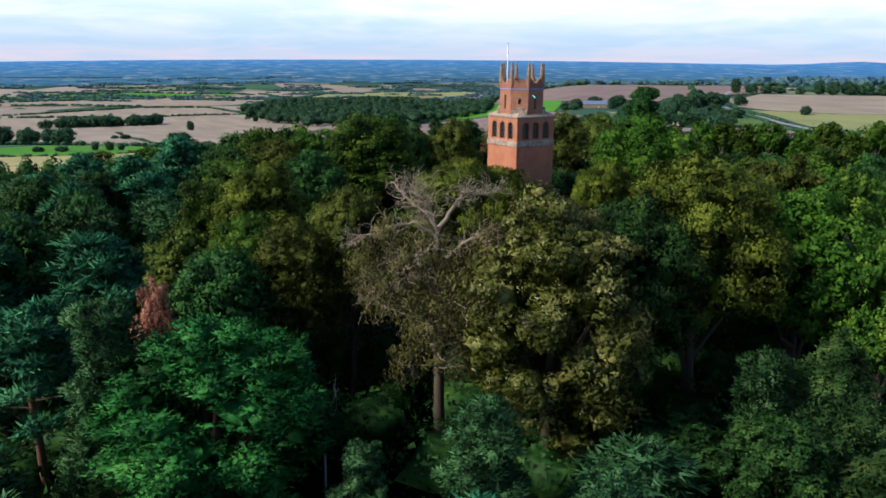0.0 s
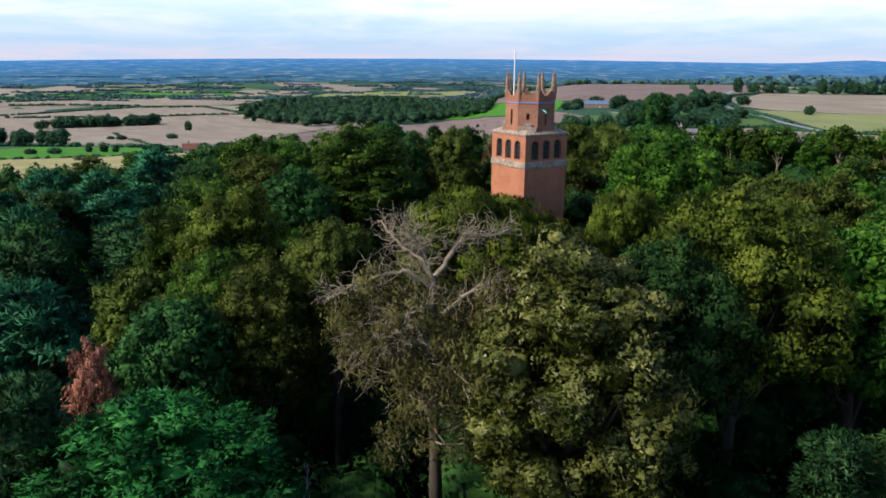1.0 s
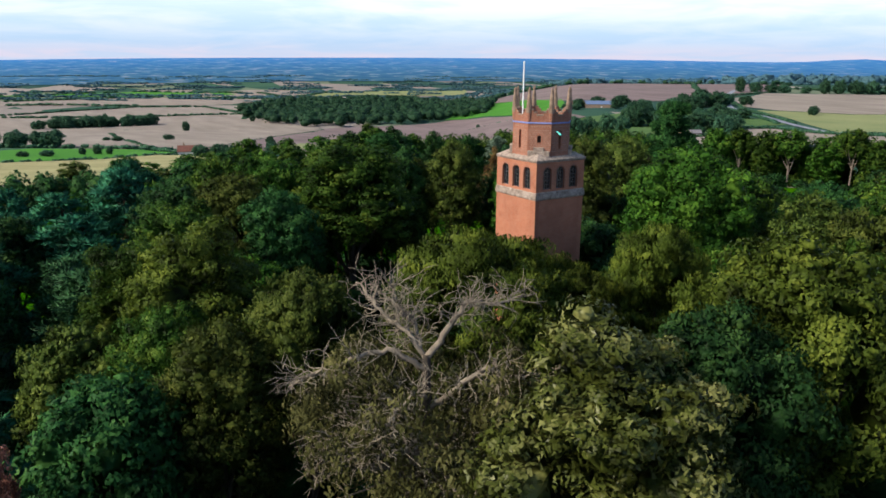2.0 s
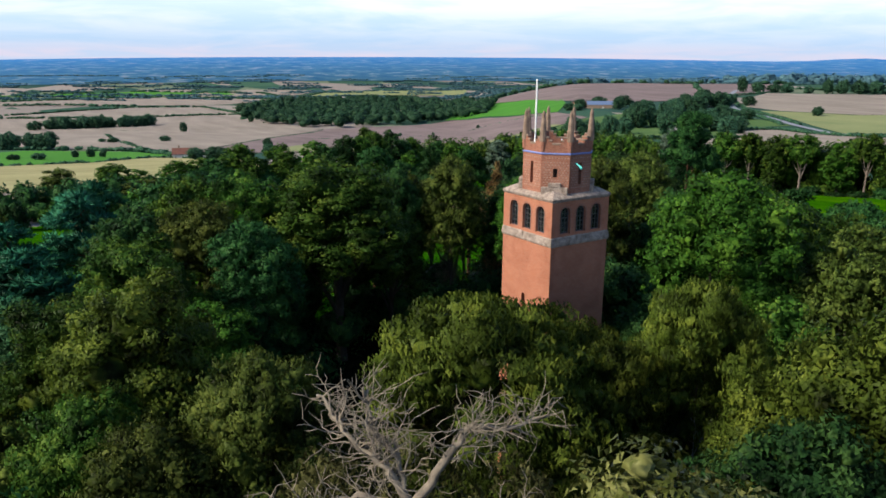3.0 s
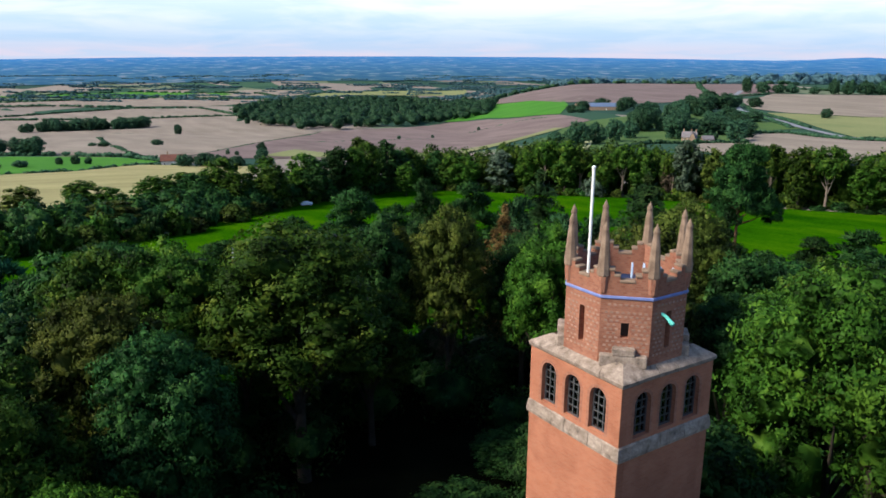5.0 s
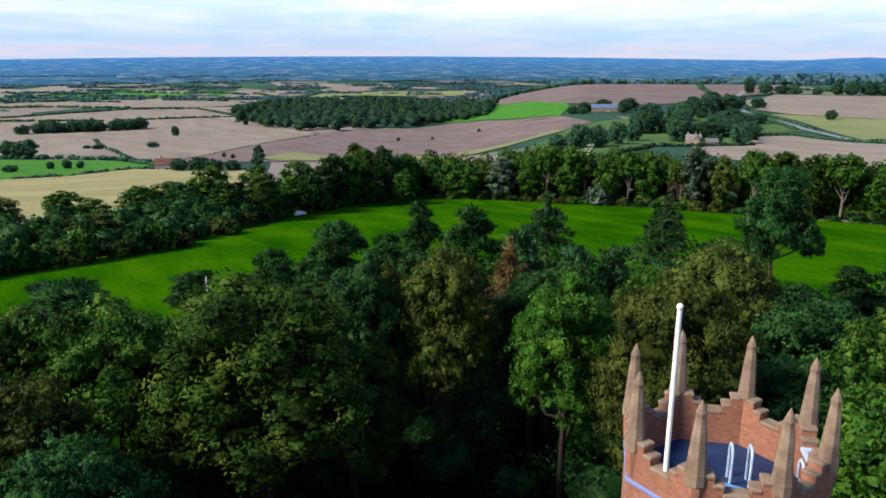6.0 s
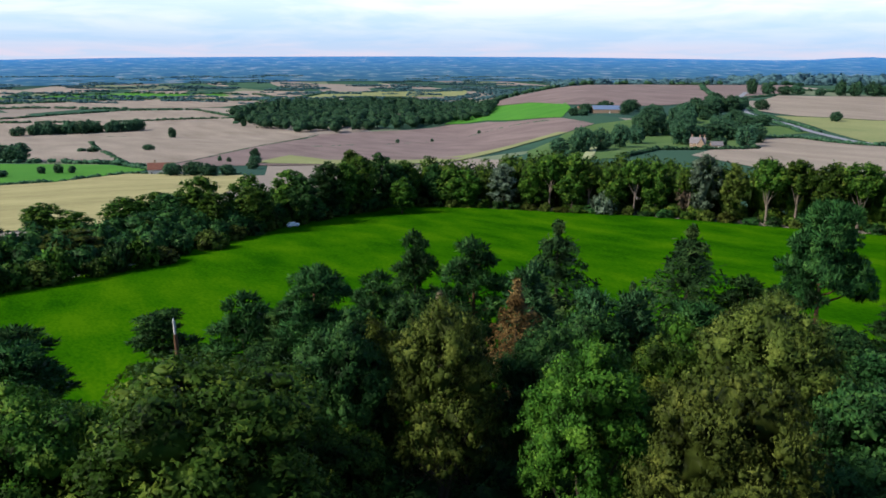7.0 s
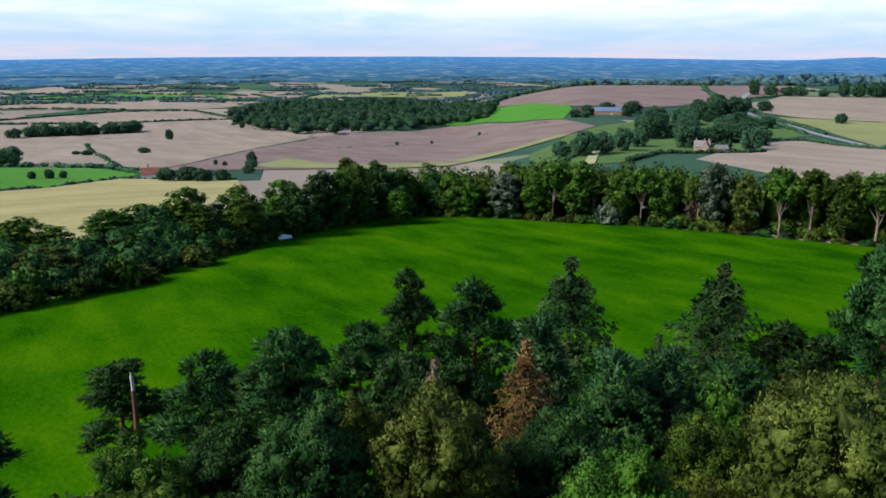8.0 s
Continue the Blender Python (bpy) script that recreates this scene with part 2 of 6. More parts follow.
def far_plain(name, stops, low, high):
    """The backdrop of distance: woods and fields run together in streaks, with haze added as a blue glow towards the
    horizon.
    """
    m, n, l = material(name)
    place, move = n.new("ShaderNodeTexCoord"), n.new("ShaderNodeMapping")
    move.inputs["Rotation"].default_value = (0, 0, -YAW)
    move.inputs["Scale"].default_value = (1 / 105, 1 / 80, 0)
    l.new(place.outputs["Object"], move.inputs[0])
    streaks = n.new("ShaderNodeTexNoise")
    streaks.inputs["Scale"].default_value, streaks.inputs["Detail"].default_value = 1.0, 4.0
    streaks.inputs["Roughness"].default_value, streaks.inputs["Distortion"].default_value = 0.6, 0.0
    l.new(move.outputs[0], streaks.inputs["Vector"])
    shade = ramp_node(n, stops)
    l.new(streaks.outputs["Fac"], shade.inputs[0])
    body = n.new("ShaderNodeBsdfDiffuse")
    l.new(shade.outputs[0], body.inputs["Color"])
    out = n.new("ShaderNodeOutputMaterial")
    # haze put in as blue emission, stronger with distance
    haze_glow, both = n.new("ShaderNodeEmission"), n.new("ShaderNodeAddShader")
    haze_glow.inputs["Color"].default_value = (0.05, 0.31, 1.0, 1)
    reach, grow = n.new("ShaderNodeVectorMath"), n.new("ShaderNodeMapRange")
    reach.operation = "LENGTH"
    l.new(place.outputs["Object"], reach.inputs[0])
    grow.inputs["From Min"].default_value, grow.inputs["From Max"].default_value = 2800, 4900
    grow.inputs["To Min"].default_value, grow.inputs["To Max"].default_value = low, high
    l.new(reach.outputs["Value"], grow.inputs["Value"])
    l.new(grow.outputs[0], haze_glow.inputs["Strength"])
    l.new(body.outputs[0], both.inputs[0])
    l.new(haze_glow.outputs[0], both.inputs[1])
    l.new(both.outputs[0], out.inputs["Surface"])
    return m


LEAF = {
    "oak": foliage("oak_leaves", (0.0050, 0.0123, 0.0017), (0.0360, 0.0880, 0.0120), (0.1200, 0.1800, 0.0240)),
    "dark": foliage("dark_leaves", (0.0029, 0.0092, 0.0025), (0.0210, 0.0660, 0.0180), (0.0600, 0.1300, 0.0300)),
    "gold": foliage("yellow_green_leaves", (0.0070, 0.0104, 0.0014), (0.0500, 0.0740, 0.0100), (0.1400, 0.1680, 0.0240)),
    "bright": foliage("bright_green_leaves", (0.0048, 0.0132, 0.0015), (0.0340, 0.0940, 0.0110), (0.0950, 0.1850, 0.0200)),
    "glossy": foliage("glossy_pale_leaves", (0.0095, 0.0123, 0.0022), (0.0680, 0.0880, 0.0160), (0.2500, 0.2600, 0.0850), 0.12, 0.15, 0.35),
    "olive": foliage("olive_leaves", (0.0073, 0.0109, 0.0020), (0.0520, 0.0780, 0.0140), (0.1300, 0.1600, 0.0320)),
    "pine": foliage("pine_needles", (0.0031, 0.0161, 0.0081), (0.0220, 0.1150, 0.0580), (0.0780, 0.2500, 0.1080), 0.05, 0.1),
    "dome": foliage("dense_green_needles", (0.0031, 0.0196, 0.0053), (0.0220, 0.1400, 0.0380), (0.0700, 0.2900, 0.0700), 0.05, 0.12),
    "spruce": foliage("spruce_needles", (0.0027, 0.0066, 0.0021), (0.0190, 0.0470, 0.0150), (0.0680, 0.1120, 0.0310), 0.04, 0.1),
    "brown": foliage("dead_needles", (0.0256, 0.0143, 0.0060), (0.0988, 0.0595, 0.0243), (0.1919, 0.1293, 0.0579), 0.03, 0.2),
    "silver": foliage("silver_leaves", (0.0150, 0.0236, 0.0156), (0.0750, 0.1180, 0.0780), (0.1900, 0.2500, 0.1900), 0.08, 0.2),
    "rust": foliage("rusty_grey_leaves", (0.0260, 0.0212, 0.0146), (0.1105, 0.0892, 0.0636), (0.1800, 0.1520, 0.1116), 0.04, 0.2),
    # these two far leaf colours carry a blue haze tint
    "far": foliage("hazed_far_leaves", (0.0101, 0.0280, 0.0157), (0.0360, 0.1000, 0.0560), (0.0800, 0.1550, 0.0680)),
    "farther": foliage("hazed_far_hedge_leaves", (0.0126, 0.0340, 0.0450), (0.0492, 0.1172, 0.1406), (0.0903, 0.1798, 0.1758)),
    "withered": foliage("withered_leaves", (0.0104, 0.0109, 0.0036), (0.0740, 0.0780, 0.0260), (0.1650, 0.1600, 0.0600), 0.03, 0.2),
    "copper": foliage("copper_leaves", (0.0600, 0.0260, 0.0200), (0.2800, 0.1190, 0.0896), (0.4620, 0.2240, 0.1750), 0.03, 0.2),
    "soft": foliage("soft_pine_needles", (0.0039, 0.0119, 0.0045), (0.0280, 0.0850, 0.0320), (0.0880, 0.1900, 0.0740), 0.05, 0.1),
}
BARK = surface("bark", ((0.3, (0.03, 0.025, 0.02)), (0.7, (0.085, 0.07, 0.055))), 3, 30, 0.95, 0.6, stretch=(1, 1, 0.2))
PALE_BARK = surface("pale_pinkish_bark", ((0.3, (0.0960, 0.0750, 0.0630)), (0.7, (0.2040, 0.1680, 0.1440))), 3, 30, 0.9, 0.4, stretch=(1, 1, 0.2))
PINE_BARK = surface("pine_bark", ((0.3, (0.055, 0.030, 0.020)), (0.7, (0.14, 0.075, 0.045))), 3, 30, 0.95, 0.6, stretch=(1, 1, 0.2))
DEAD_WOOD = surface("bare_grey_wood", ((0.3, (0.11, 0.092, 0.070)), (0.7, (0.27, 0.23, 0.175))), 3, 25, 0.9, 0.5, stretch=(1, 1, 0.3))
PALE_WOOD = surface("pale_bare_wood", ((0.3, (0.22, 0.24, 0.27)), (0.7, (0.42, 0.44, 0.48))), 3, 25, 0.9, 0.4, stretch=(1, 1, 0.3))
SHAFT_BRICK = brickwork("orange_brick", (0.380, 0.150, 0.0886), (0.324, 0.1226, 0.0728), (0.348, 0.186, 0.1226), (0.9660, 0.9016, 0.8464))
TOP_BRICK = brickwork("weathered_red_brick", (0.34, 0.155, 0.100), (0.245, 0.095, 0.062), (0.27, 0.150, 0.110), (1.06, 1.0, 0.95), 0.15)
PALE_BRICK = surface("pale_header_brick", ((0.3, (0.2580, 0.1591, 0.1204)), (0.7, (0.3612, 0.2408, 0.1892))), 6, 60, 0.9, 0.3, vary=0.2)
STONE = surface("grey_buff_stone", ((0.32, (0.1029, 0.0817, 0.0688)), (0.45, (0.2160, 0.1730, 0.1421)), (0.58, (0.3086, 0.2548, 0.2154)), (0.7, (0.4732, 0.4039, 0.3483))), 3.5, 22, 0.92, 0.8)
PINNACLE_STONE = surface("brown_weathered_stone", ((0.3, (0.1221, 0.0850, 0.0626)), (0.5, (0.2113, 0.1521, 0.1118)), (0.75, (0.3193, 0.2415, 0.1834))), 3, 35, 0.92, 0.6)
LEAD = surface("blue_grey_lead", ((0.3, (0.010, 0.028, 0.095)), (0.7, (0.026, 0.060, 0.16))), 2, 30, 0.5, 0.2, 0.2)
BARN_ROOF = surface("blue_barn_sheeting", ((0.3, (0.075, 0.12, 0.21)), (0.7, (0.12, 0.17, 0.28))), 0.8, 5, 0.6, 0.2)
BLUE_BAND = surface("faded_blue_paint", ((0.3, (0.11, 0.15, 0.38)), (0.7, (0.20, 0.26, 0.52))), 4, 40, 0.7, 0.2)
BLUE_SHEET = surface("bright_blue_sheet", ((0.3, (0.07, 0.26, 0.62)), (0.7, (0.12, 0.36, 0.75))), 4, 40, 0.5, 0.2)
BLUE_RAIL = surface("pale_blue_paint", ((0.3, (0.34, 0.46, 0.66)), (0.7, (0.48, 0.60, 0.80))), 4, 40, 0.4, 0.1)
WHITE_PAINT = surface("white_paint", ((0.3, (0.70, 0.71, 0.72)), (0.7, (0.82, 0.83, 0.84))), 4, 40, 0.45, 0.1)
FRAME_PAINT = surface("dark_window_paint", ((0.3, (0.05, 0.045, 0.05)), (0.7, (0.09, 0.085, 0.09))), 6, 40, 0.5, 0.1)
BAR_PAINT = surface("grey_glazing_lead", ((0.3, (0.0495, 0.0523, 0.0578)), (0.7, (0.0880, 0.0935, 0.0990))), 6, 40, 0.5, 0.1)
COPPER = surface("green_copper", ((0.3, (0.05, 0.36, 0.32)), (0.7, (0.12, 0.52, 0.47))), 8, 60, 0.6, 0.3)
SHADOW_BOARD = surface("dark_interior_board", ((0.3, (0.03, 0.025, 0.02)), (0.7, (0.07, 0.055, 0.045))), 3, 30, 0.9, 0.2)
GLASS = glazing("window_glass")
# leaf litter taken near black: the trees' shade is put into its colour
WOOD_FLOOR = surface("shade_dark_woodland_floor", ((0.3, (0.0027, 0.0039, 0.0020)), (0.7, (0.0081, 0.0094, 0.0050))), 0.3, 4, 1.0, 0.6, gloss=0.0)
PADDOCK = surface("rough_paddock_grass", ((0.3, (0.0413, 0.0929, 0.0271)), (0.7, (0.0826, 0.1393, 0.0464))), 0.03, 0.5, 1.0, 0.3, gloss=0.1)
MEADOW = surface("lush_grass", ((0.36, (0.0074, 0.0507, 0.0006)), (0.5, (0.0193, 0.0854, 0.0006)), (0.64, (0.0400, 0.1148, 0.0011))), 0.045, 0.9, 1.0, 1.0, stretch=(1.0, 2.2, 1), gloss=0.0)
GREEN_CROP = surface("green_crop", ((0.3, (0.0329, 0.1389, 0.0146)), (0.7, (0.0622, 0.1974, 0.0219))), 0.02, 0.4, 1.0, 0.2, gloss=0.1)
PALE_GREEN = surface("pale_green_ley", ((0.3, (0.1376, 0.1720, 0.0731)), (0.7, (0.2064, 0.2236, 0.1032))), 0.02, 0.3, 1.0, 0.2, gloss=0.1)
STUBBLE = surface("tan_stubble", ((0.3, (0.1590, 0.1347, 0.1130)), (0.7, (0.2766, 0.2430, 0.2052))), 0.012, 0.25, 1.0, 0.2, stretch=(1, 3, 1), gloss=0.1)
CREAM_STUBBLE = surface("cream_stubble", ((0.3, (0.1805, 0.1708, 0.0779)), (0.7, (0.3300, 0.3115, 0.1542))), 0.02, 0.25, 1.0, 0.2, stretch=(3, 1, 1), gloss=0.1)
PLOUGH = surface("ploughed_brown_earth", ((0.3, (0.1045, 0.0782, 0.0776)), (0.7, (0.1982, 0.1570, 0.1534))), 0.015, 0.3, 1.0, 0.3, stretch=(1, 3, 1), gloss=0.1)
ASPHALT = surface("worn_asphalt", ((0.3, (0.1462, 0.1634, 0.1978)), (0.7, (0.2064, 0.2322, 0.2752))), 0.1, 2, 0.9, 0.2)
VERGE = surface("pale_track_grass", ((0.3, (0.1892, 0.2236, 0.1118)), (0.7, (0.2924, 0.3182, 0.1806))), 0.05, 0.6, 1.0, 0.2)
ROOF_TILE = surface("red_brown_roof_tiles", ((0.3, (0.0960, 0.0400, 0.0320)), (0.7, (0.1600, 0.0693, 0.0533))), 0.8, 5, 0.9, 0.3)
SLATE = surface("grey_brown_slates", ((0.3, (0.1118, 0.1075, 0.1204)), (0.7, (0.1892, 0.1806, 0.1978))), 0.8, 5, 0.7, 0.3)
HOUSE_STONE = surface("honey_house_stone", ((0.3, (0.2064, 0.1462, 0.1032)), (0.7, (0.3096, 0.2322, 0.1720))), 0.8, 5, 0.95, 0.3)
RENDER_WALL = surface("white_house_walls", ((0.3, (0.5160, 0.4902, 0.4558)), (0.7, (0.6192, 0.5934, 0.5590))), 0.8, 5, 0.9, 0.2)
# field greens shifted towards blue, so distance haze sits in the colour
COUNTRY = farmland("hazed_mixed_fields", ((0.0, (0.036, 0.080, 0.058)), (0.25, (0.205, 0.185, 0.168)), (0.42, (0.046, 0.098, 0.066)), (0.6, (0.235, 0.212, 0.190)), (0.72, (0.032, 0.070, 0.058)), (0.88, (0.12, 0.155, 0.105))), (1 / 330, 1 / 150))
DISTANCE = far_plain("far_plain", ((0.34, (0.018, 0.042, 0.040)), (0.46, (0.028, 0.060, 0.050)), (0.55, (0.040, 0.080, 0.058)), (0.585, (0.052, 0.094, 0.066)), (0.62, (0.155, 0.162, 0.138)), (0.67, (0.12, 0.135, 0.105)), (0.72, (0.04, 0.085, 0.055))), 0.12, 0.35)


# ---------------------------------------------------------------- building helpers
def part(name, bm, mat, parent=None, label="", smooth_faces=False):
    """Links a bmesh as one mesh object under a thing or a part."""
    mesh = bpy.data.meshes.new(name)
    bm.to_mesh(mesh)
    bm.free()
    return part_mesh(name, mesh, mat, parent, label, smooth_faces)


def part_mesh(name, mesh, mat, parent=None, label="", smooth_faces=False):
    mesh.materials.clear()
    mesh.materials.append(mat)
    if smooth_faces:
        mesh.polygons.foreach_set("use_smooth", [True] * len(mesh.polygons))
    ob = new(name, mesh)
    ob.parent = parent
    return tagged(ob, label=label)


def box(bm, size, m=Matrix(), bevel=0.0):
    r = bmesh.ops.create_cube(bm, size=1.0, matrix=m @ Matrix.Diagonal((*size, 1)))
    if bevel:
        edges = list({e for v in r["verts"] for e in v.link_edges})
        bmesh.ops.bevel(bm, geom=edges, offset=bevel, segments=1, affect="EDGES")
    return r["verts"]


def array_mesh(name, verts, faces, normals=None):
    mesh = bpy.data.meshes.new(name)
    verts, faces = np.asarray(verts, np.float32), np.asarray(faces, np.int32)
    k = faces.shape[1]
    mesh.vertices.add(len(verts))
    mesh.vertices.foreach_set("co", verts.ravel())
    mesh.loops.add(faces.size)
    mesh.loops.foreach_set("vertex_index", faces.ravel())
    mesh.polygons.add(len(faces))
    mesh.polygons.foreach_set("loop_start", np.arange(0, faces.size, k, dtype=np.int32))
    mesh.polygons.foreach_set("loop_total", np.full(len(faces), k, np.int32))
    mesh.update(calc_edges=True)
    if normals is not None:
        mesh.polygons.foreach_set("use_smooth", np.ones(len(faces), bool))
        mesh.normals_split_custom_set_from_vertices(normals.tolist())
    return mesh

# ---------------------------------------------------------------- trees
rng = np.random.default_rng(7)


def unit(a):
    return a / np.maximum(np.linalg.norm(a, axis=-1, keepdims=True), 1e-9)


def leaf_faces(centres, normals, length, width, droop=0.0, fold=0.18, spike=0.0):
    """Small folded leaves that lie about square to their normals."""
    n = len(centres)
    outward = unit(np.asarray(normals, float))
    normals = unit(normals + rng.normal(0, 0.45, (n, 3)))
    run = unit(np.cross(normals, rng.normal(0, 1, (n, 3))))
    run = unit(run * (1 - spike) + outward * spike - np.array([0, 0, droop]))
    if spike:
        normals = unit(np.cross(run, rng.normal(0, 1, (n, 3))))
    side = unit(np.cross(normals, run))
    size = rng.uniform(0.65, 1.3, (n, 1))
    a, b = run * length * size / 2, side * width * size / 2
    bend = normals * length * size * fold
    tris = np.stack([centres - a * 0.7 - b, centres - a * 0.7 + b - bend, centres + a * 1.3 - bend * 0.5], 1)
    face = np.cross(tris[:, 1] - tris[:, 0], tris[:, 2] - tris[:, 0])
    wrong = (face * outward).sum(1) < 0
    tris[wrong] = tris[wrong][:, ::-1]
    face[wrong] *= -1
    soft = unit(outward + 0.55 * unit(face))
    return tris.reshape(-1, 3), np.arange(3 * n).reshape(n, 3), np.repeat(soft, 3, 0)


def quad_ball(cuts=2):
    """A ball, for the shaded heart of a clump."""
    verts, faces = {}, []
    for axis in range(3):
        for sign in (-1, 1):
            for i in range(cuts):
                for j in range(cuts):
                    ring = []
                    for di, dj in ((0, 0), (1, 0), (1, 1), (0, 1)):
                        p = [0, 0, 0]
                        p[axis] = sign
                        p[(axis + 1) % 3] = -1 + 2 * (i + di) / cuts
                        p[(axis + 2) % 3] = -1 + 2 * (j + dj) / cuts
                        ring.append(verts.setdefault(tuple(p), len(verts)))
                    faces.append(ring if sign > 0 else ring[::-1])
    faces = np.array(faces)
    return unit(np.array(list(verts), float)), np.concatenate([faces[:, :3], faces[:, [0, 2, 3]]])


BALL = quad_ball(2)


def hearts(lobes, share=0.62, rough=0.7):
    """Clump hearts behind the leaves."""
    verts, faces, normals, count = [], [], [], 0
    for c, r in lobes:
        shape = BALL[0] * (1 + rng.uniform(-0.35, 0.3, (len(BALL[0]), 1)))
        verts.append(c + shape * r * share)
        faces.append(BALL[1] + count)
        normals.append(unit(BALL[0] + rng.normal(0, rough, shape.shape)))
        count += len(shape)
    return np.concatenate(verts), np.concatenate(faces), np.concatenate(normals)


def joined(*pieces):
    verts, faces, normals, count = [], [], [], 0
    for v, f, *n in pieces:
        verts.append(v)
        faces.append(f + count)
        normals.extend(n)
        count += len(v)
    return (np.concatenate(verts), np.concatenate(faces)) + ((np.concatenate(normals),) if normals else ())


def tube(points, radii, sides=6):
    """A tapered limb along points."""
    points = np.asarray(points, float)
    verts, faces = [], []
    for i, (p, r) in enumerate(zip(points, radii)):
        along = unit(points[min(i + 1, len(points) - 1)] - points[max(i - 1, 0)])
        x = unit(np.cross(along, (0.31, 0.95, 0.11)))
        y = np.cross(along, x)
        for k in range(sides):
            a = 2 * math.pi * k / sides
            verts.append(p + r * (math.cos(a) * x + math.sin(a) * y))
        if i:
            for k in range(sides):
                o, q = (i - 1) * sides, (k + 1) % sides
                faces.append((o + k, o + q, o + sides + q, o + sides + k))
    return np.array(verts), np.array(faces)


def lobed_leaves(lobes, centre, count, length, width, droop=0.0, tufts=24, tuft=0.37, inner=0.10, spike=0.0, close=True):
    """Boughs over the outer sides of a crown's clumps: a leafy heart to each, and leaves that stand out all round it."""
    cs, rs = np.array([c for c, _ in lobes]), np.array([r for _, r in lobes])
    out = unit(cs - centre + 1e-6)
    aim = unit(rng.normal(0, 1, (len(cs), tufts, 3)) + out[:, None] * 0.6 + np.array([0, 0, 0.30]))
    mid = (cs[:, None] + aim * rs[:, None] * rng.uniform(0.66, 1.08, (len(cs), tufts, 1))).reshape(-1, 3)
    size = np.repeat(rs, tufts, 0) * tuft * rng.uniform(0.55, 1.25, (len(mid), 1)) * (1.08, 1.08, 0.82)
    aim = aim.reshape(-1, 3)
    hidden = np.zeros(len(mid), bool)
    for c, r in zip(cs, rs):
        hidden |= (((mid - c) / r) ** 2).sum(1) < 0.42
    mid, size, aim = mid[~hidden], size[~hidden], aim[~hidden]
    weight = size.mean(1) ** 2
    pick = rng.choice(len(mid), count, p=weight / weight.sum())
    dirs = unit(rng.normal(0, 1, (count, 3)) + aim[pick] * 0.6 + np.array([0, 0, 0.30]))
    pts = mid[pick] + dirs * size[pick] * (1.12 - 0.42 * rng.random((count, 1)) ** 1.6)
    facing = unit(dirs + aim[pick] * 0.35)
    # a few leaves fill the clumps
    some = int(count * inner)
    lobe = rng.integers(len(cs), size=some)
    way = unit(rng.normal(0, 1, (some, 3)) + out[lobe] * 0.4)
    pts[:some] = cs[lobe] + way * rs[lobe] * rng.uniform(0.45, 0.85, (some, 1))
    facing[:some] = way
    leaves = leaf_faces(pts, facing, length, width, droop, spike=spike)
    return joined(leaves, boughs(mid, size, aim)) if close else leaves


def boughs(mid, size, aim, share=0.42):
    """The close inner foliage of each bough, a ragged lump."""
    n, k = len(mid), len(BALL[0])
    shape = BALL[0][None] * (1 + rng.uniform(-0.45, 0.30, (n, k, 1)))
    verts = mid[:, None] + shape * size[:, None] * share
    faces = (BALL[1][None] + (np.arange(n) * k)[:, None, None]).reshape(-1, 3)
    normals = unit(BALL[0][None] + aim[:, None] * 0.25 + rng.normal(0, 0.50, (n, k, 3)))
    return verts.reshape(-1, 3), faces, normals.reshape(-1, 3)


def fitted(crown, spread, tall, foot):
    """Scales a crown so that it fills its radius and height."""
    verts, faces, normals = crown
    wide = np.percentile(np.hypot(verts[:, 0], verts[:, 1]), 98)
    top = np.percentile(verts[:, 2], 99.7)
    verts = verts * (spread / wide, spread / wide, 1)
    verts[:, 2] = foot + (verts[:, 2] - foot) * (tall - foot) / (top - foot)
    return verts, faces, normals


def tree_thing(name, trunk, crown, bark, leaf, extra=None, trunk_bark=None):
    root = new(name)
    if trunk is not None:
        part_mesh("trunk", array_mesh("trunk", *trunk), trunk_bark or bark, root, smooth_faces=True)
    if crown is not None:
        part_mesh("crown", array_mesh("crown", *crown), leaf, root)
    if extra is not None:
        for limb in extra:
            part_mesh("limb", array_mesh("limb", *limb), bark, root, "bare twisting grey branch", True)
    return root


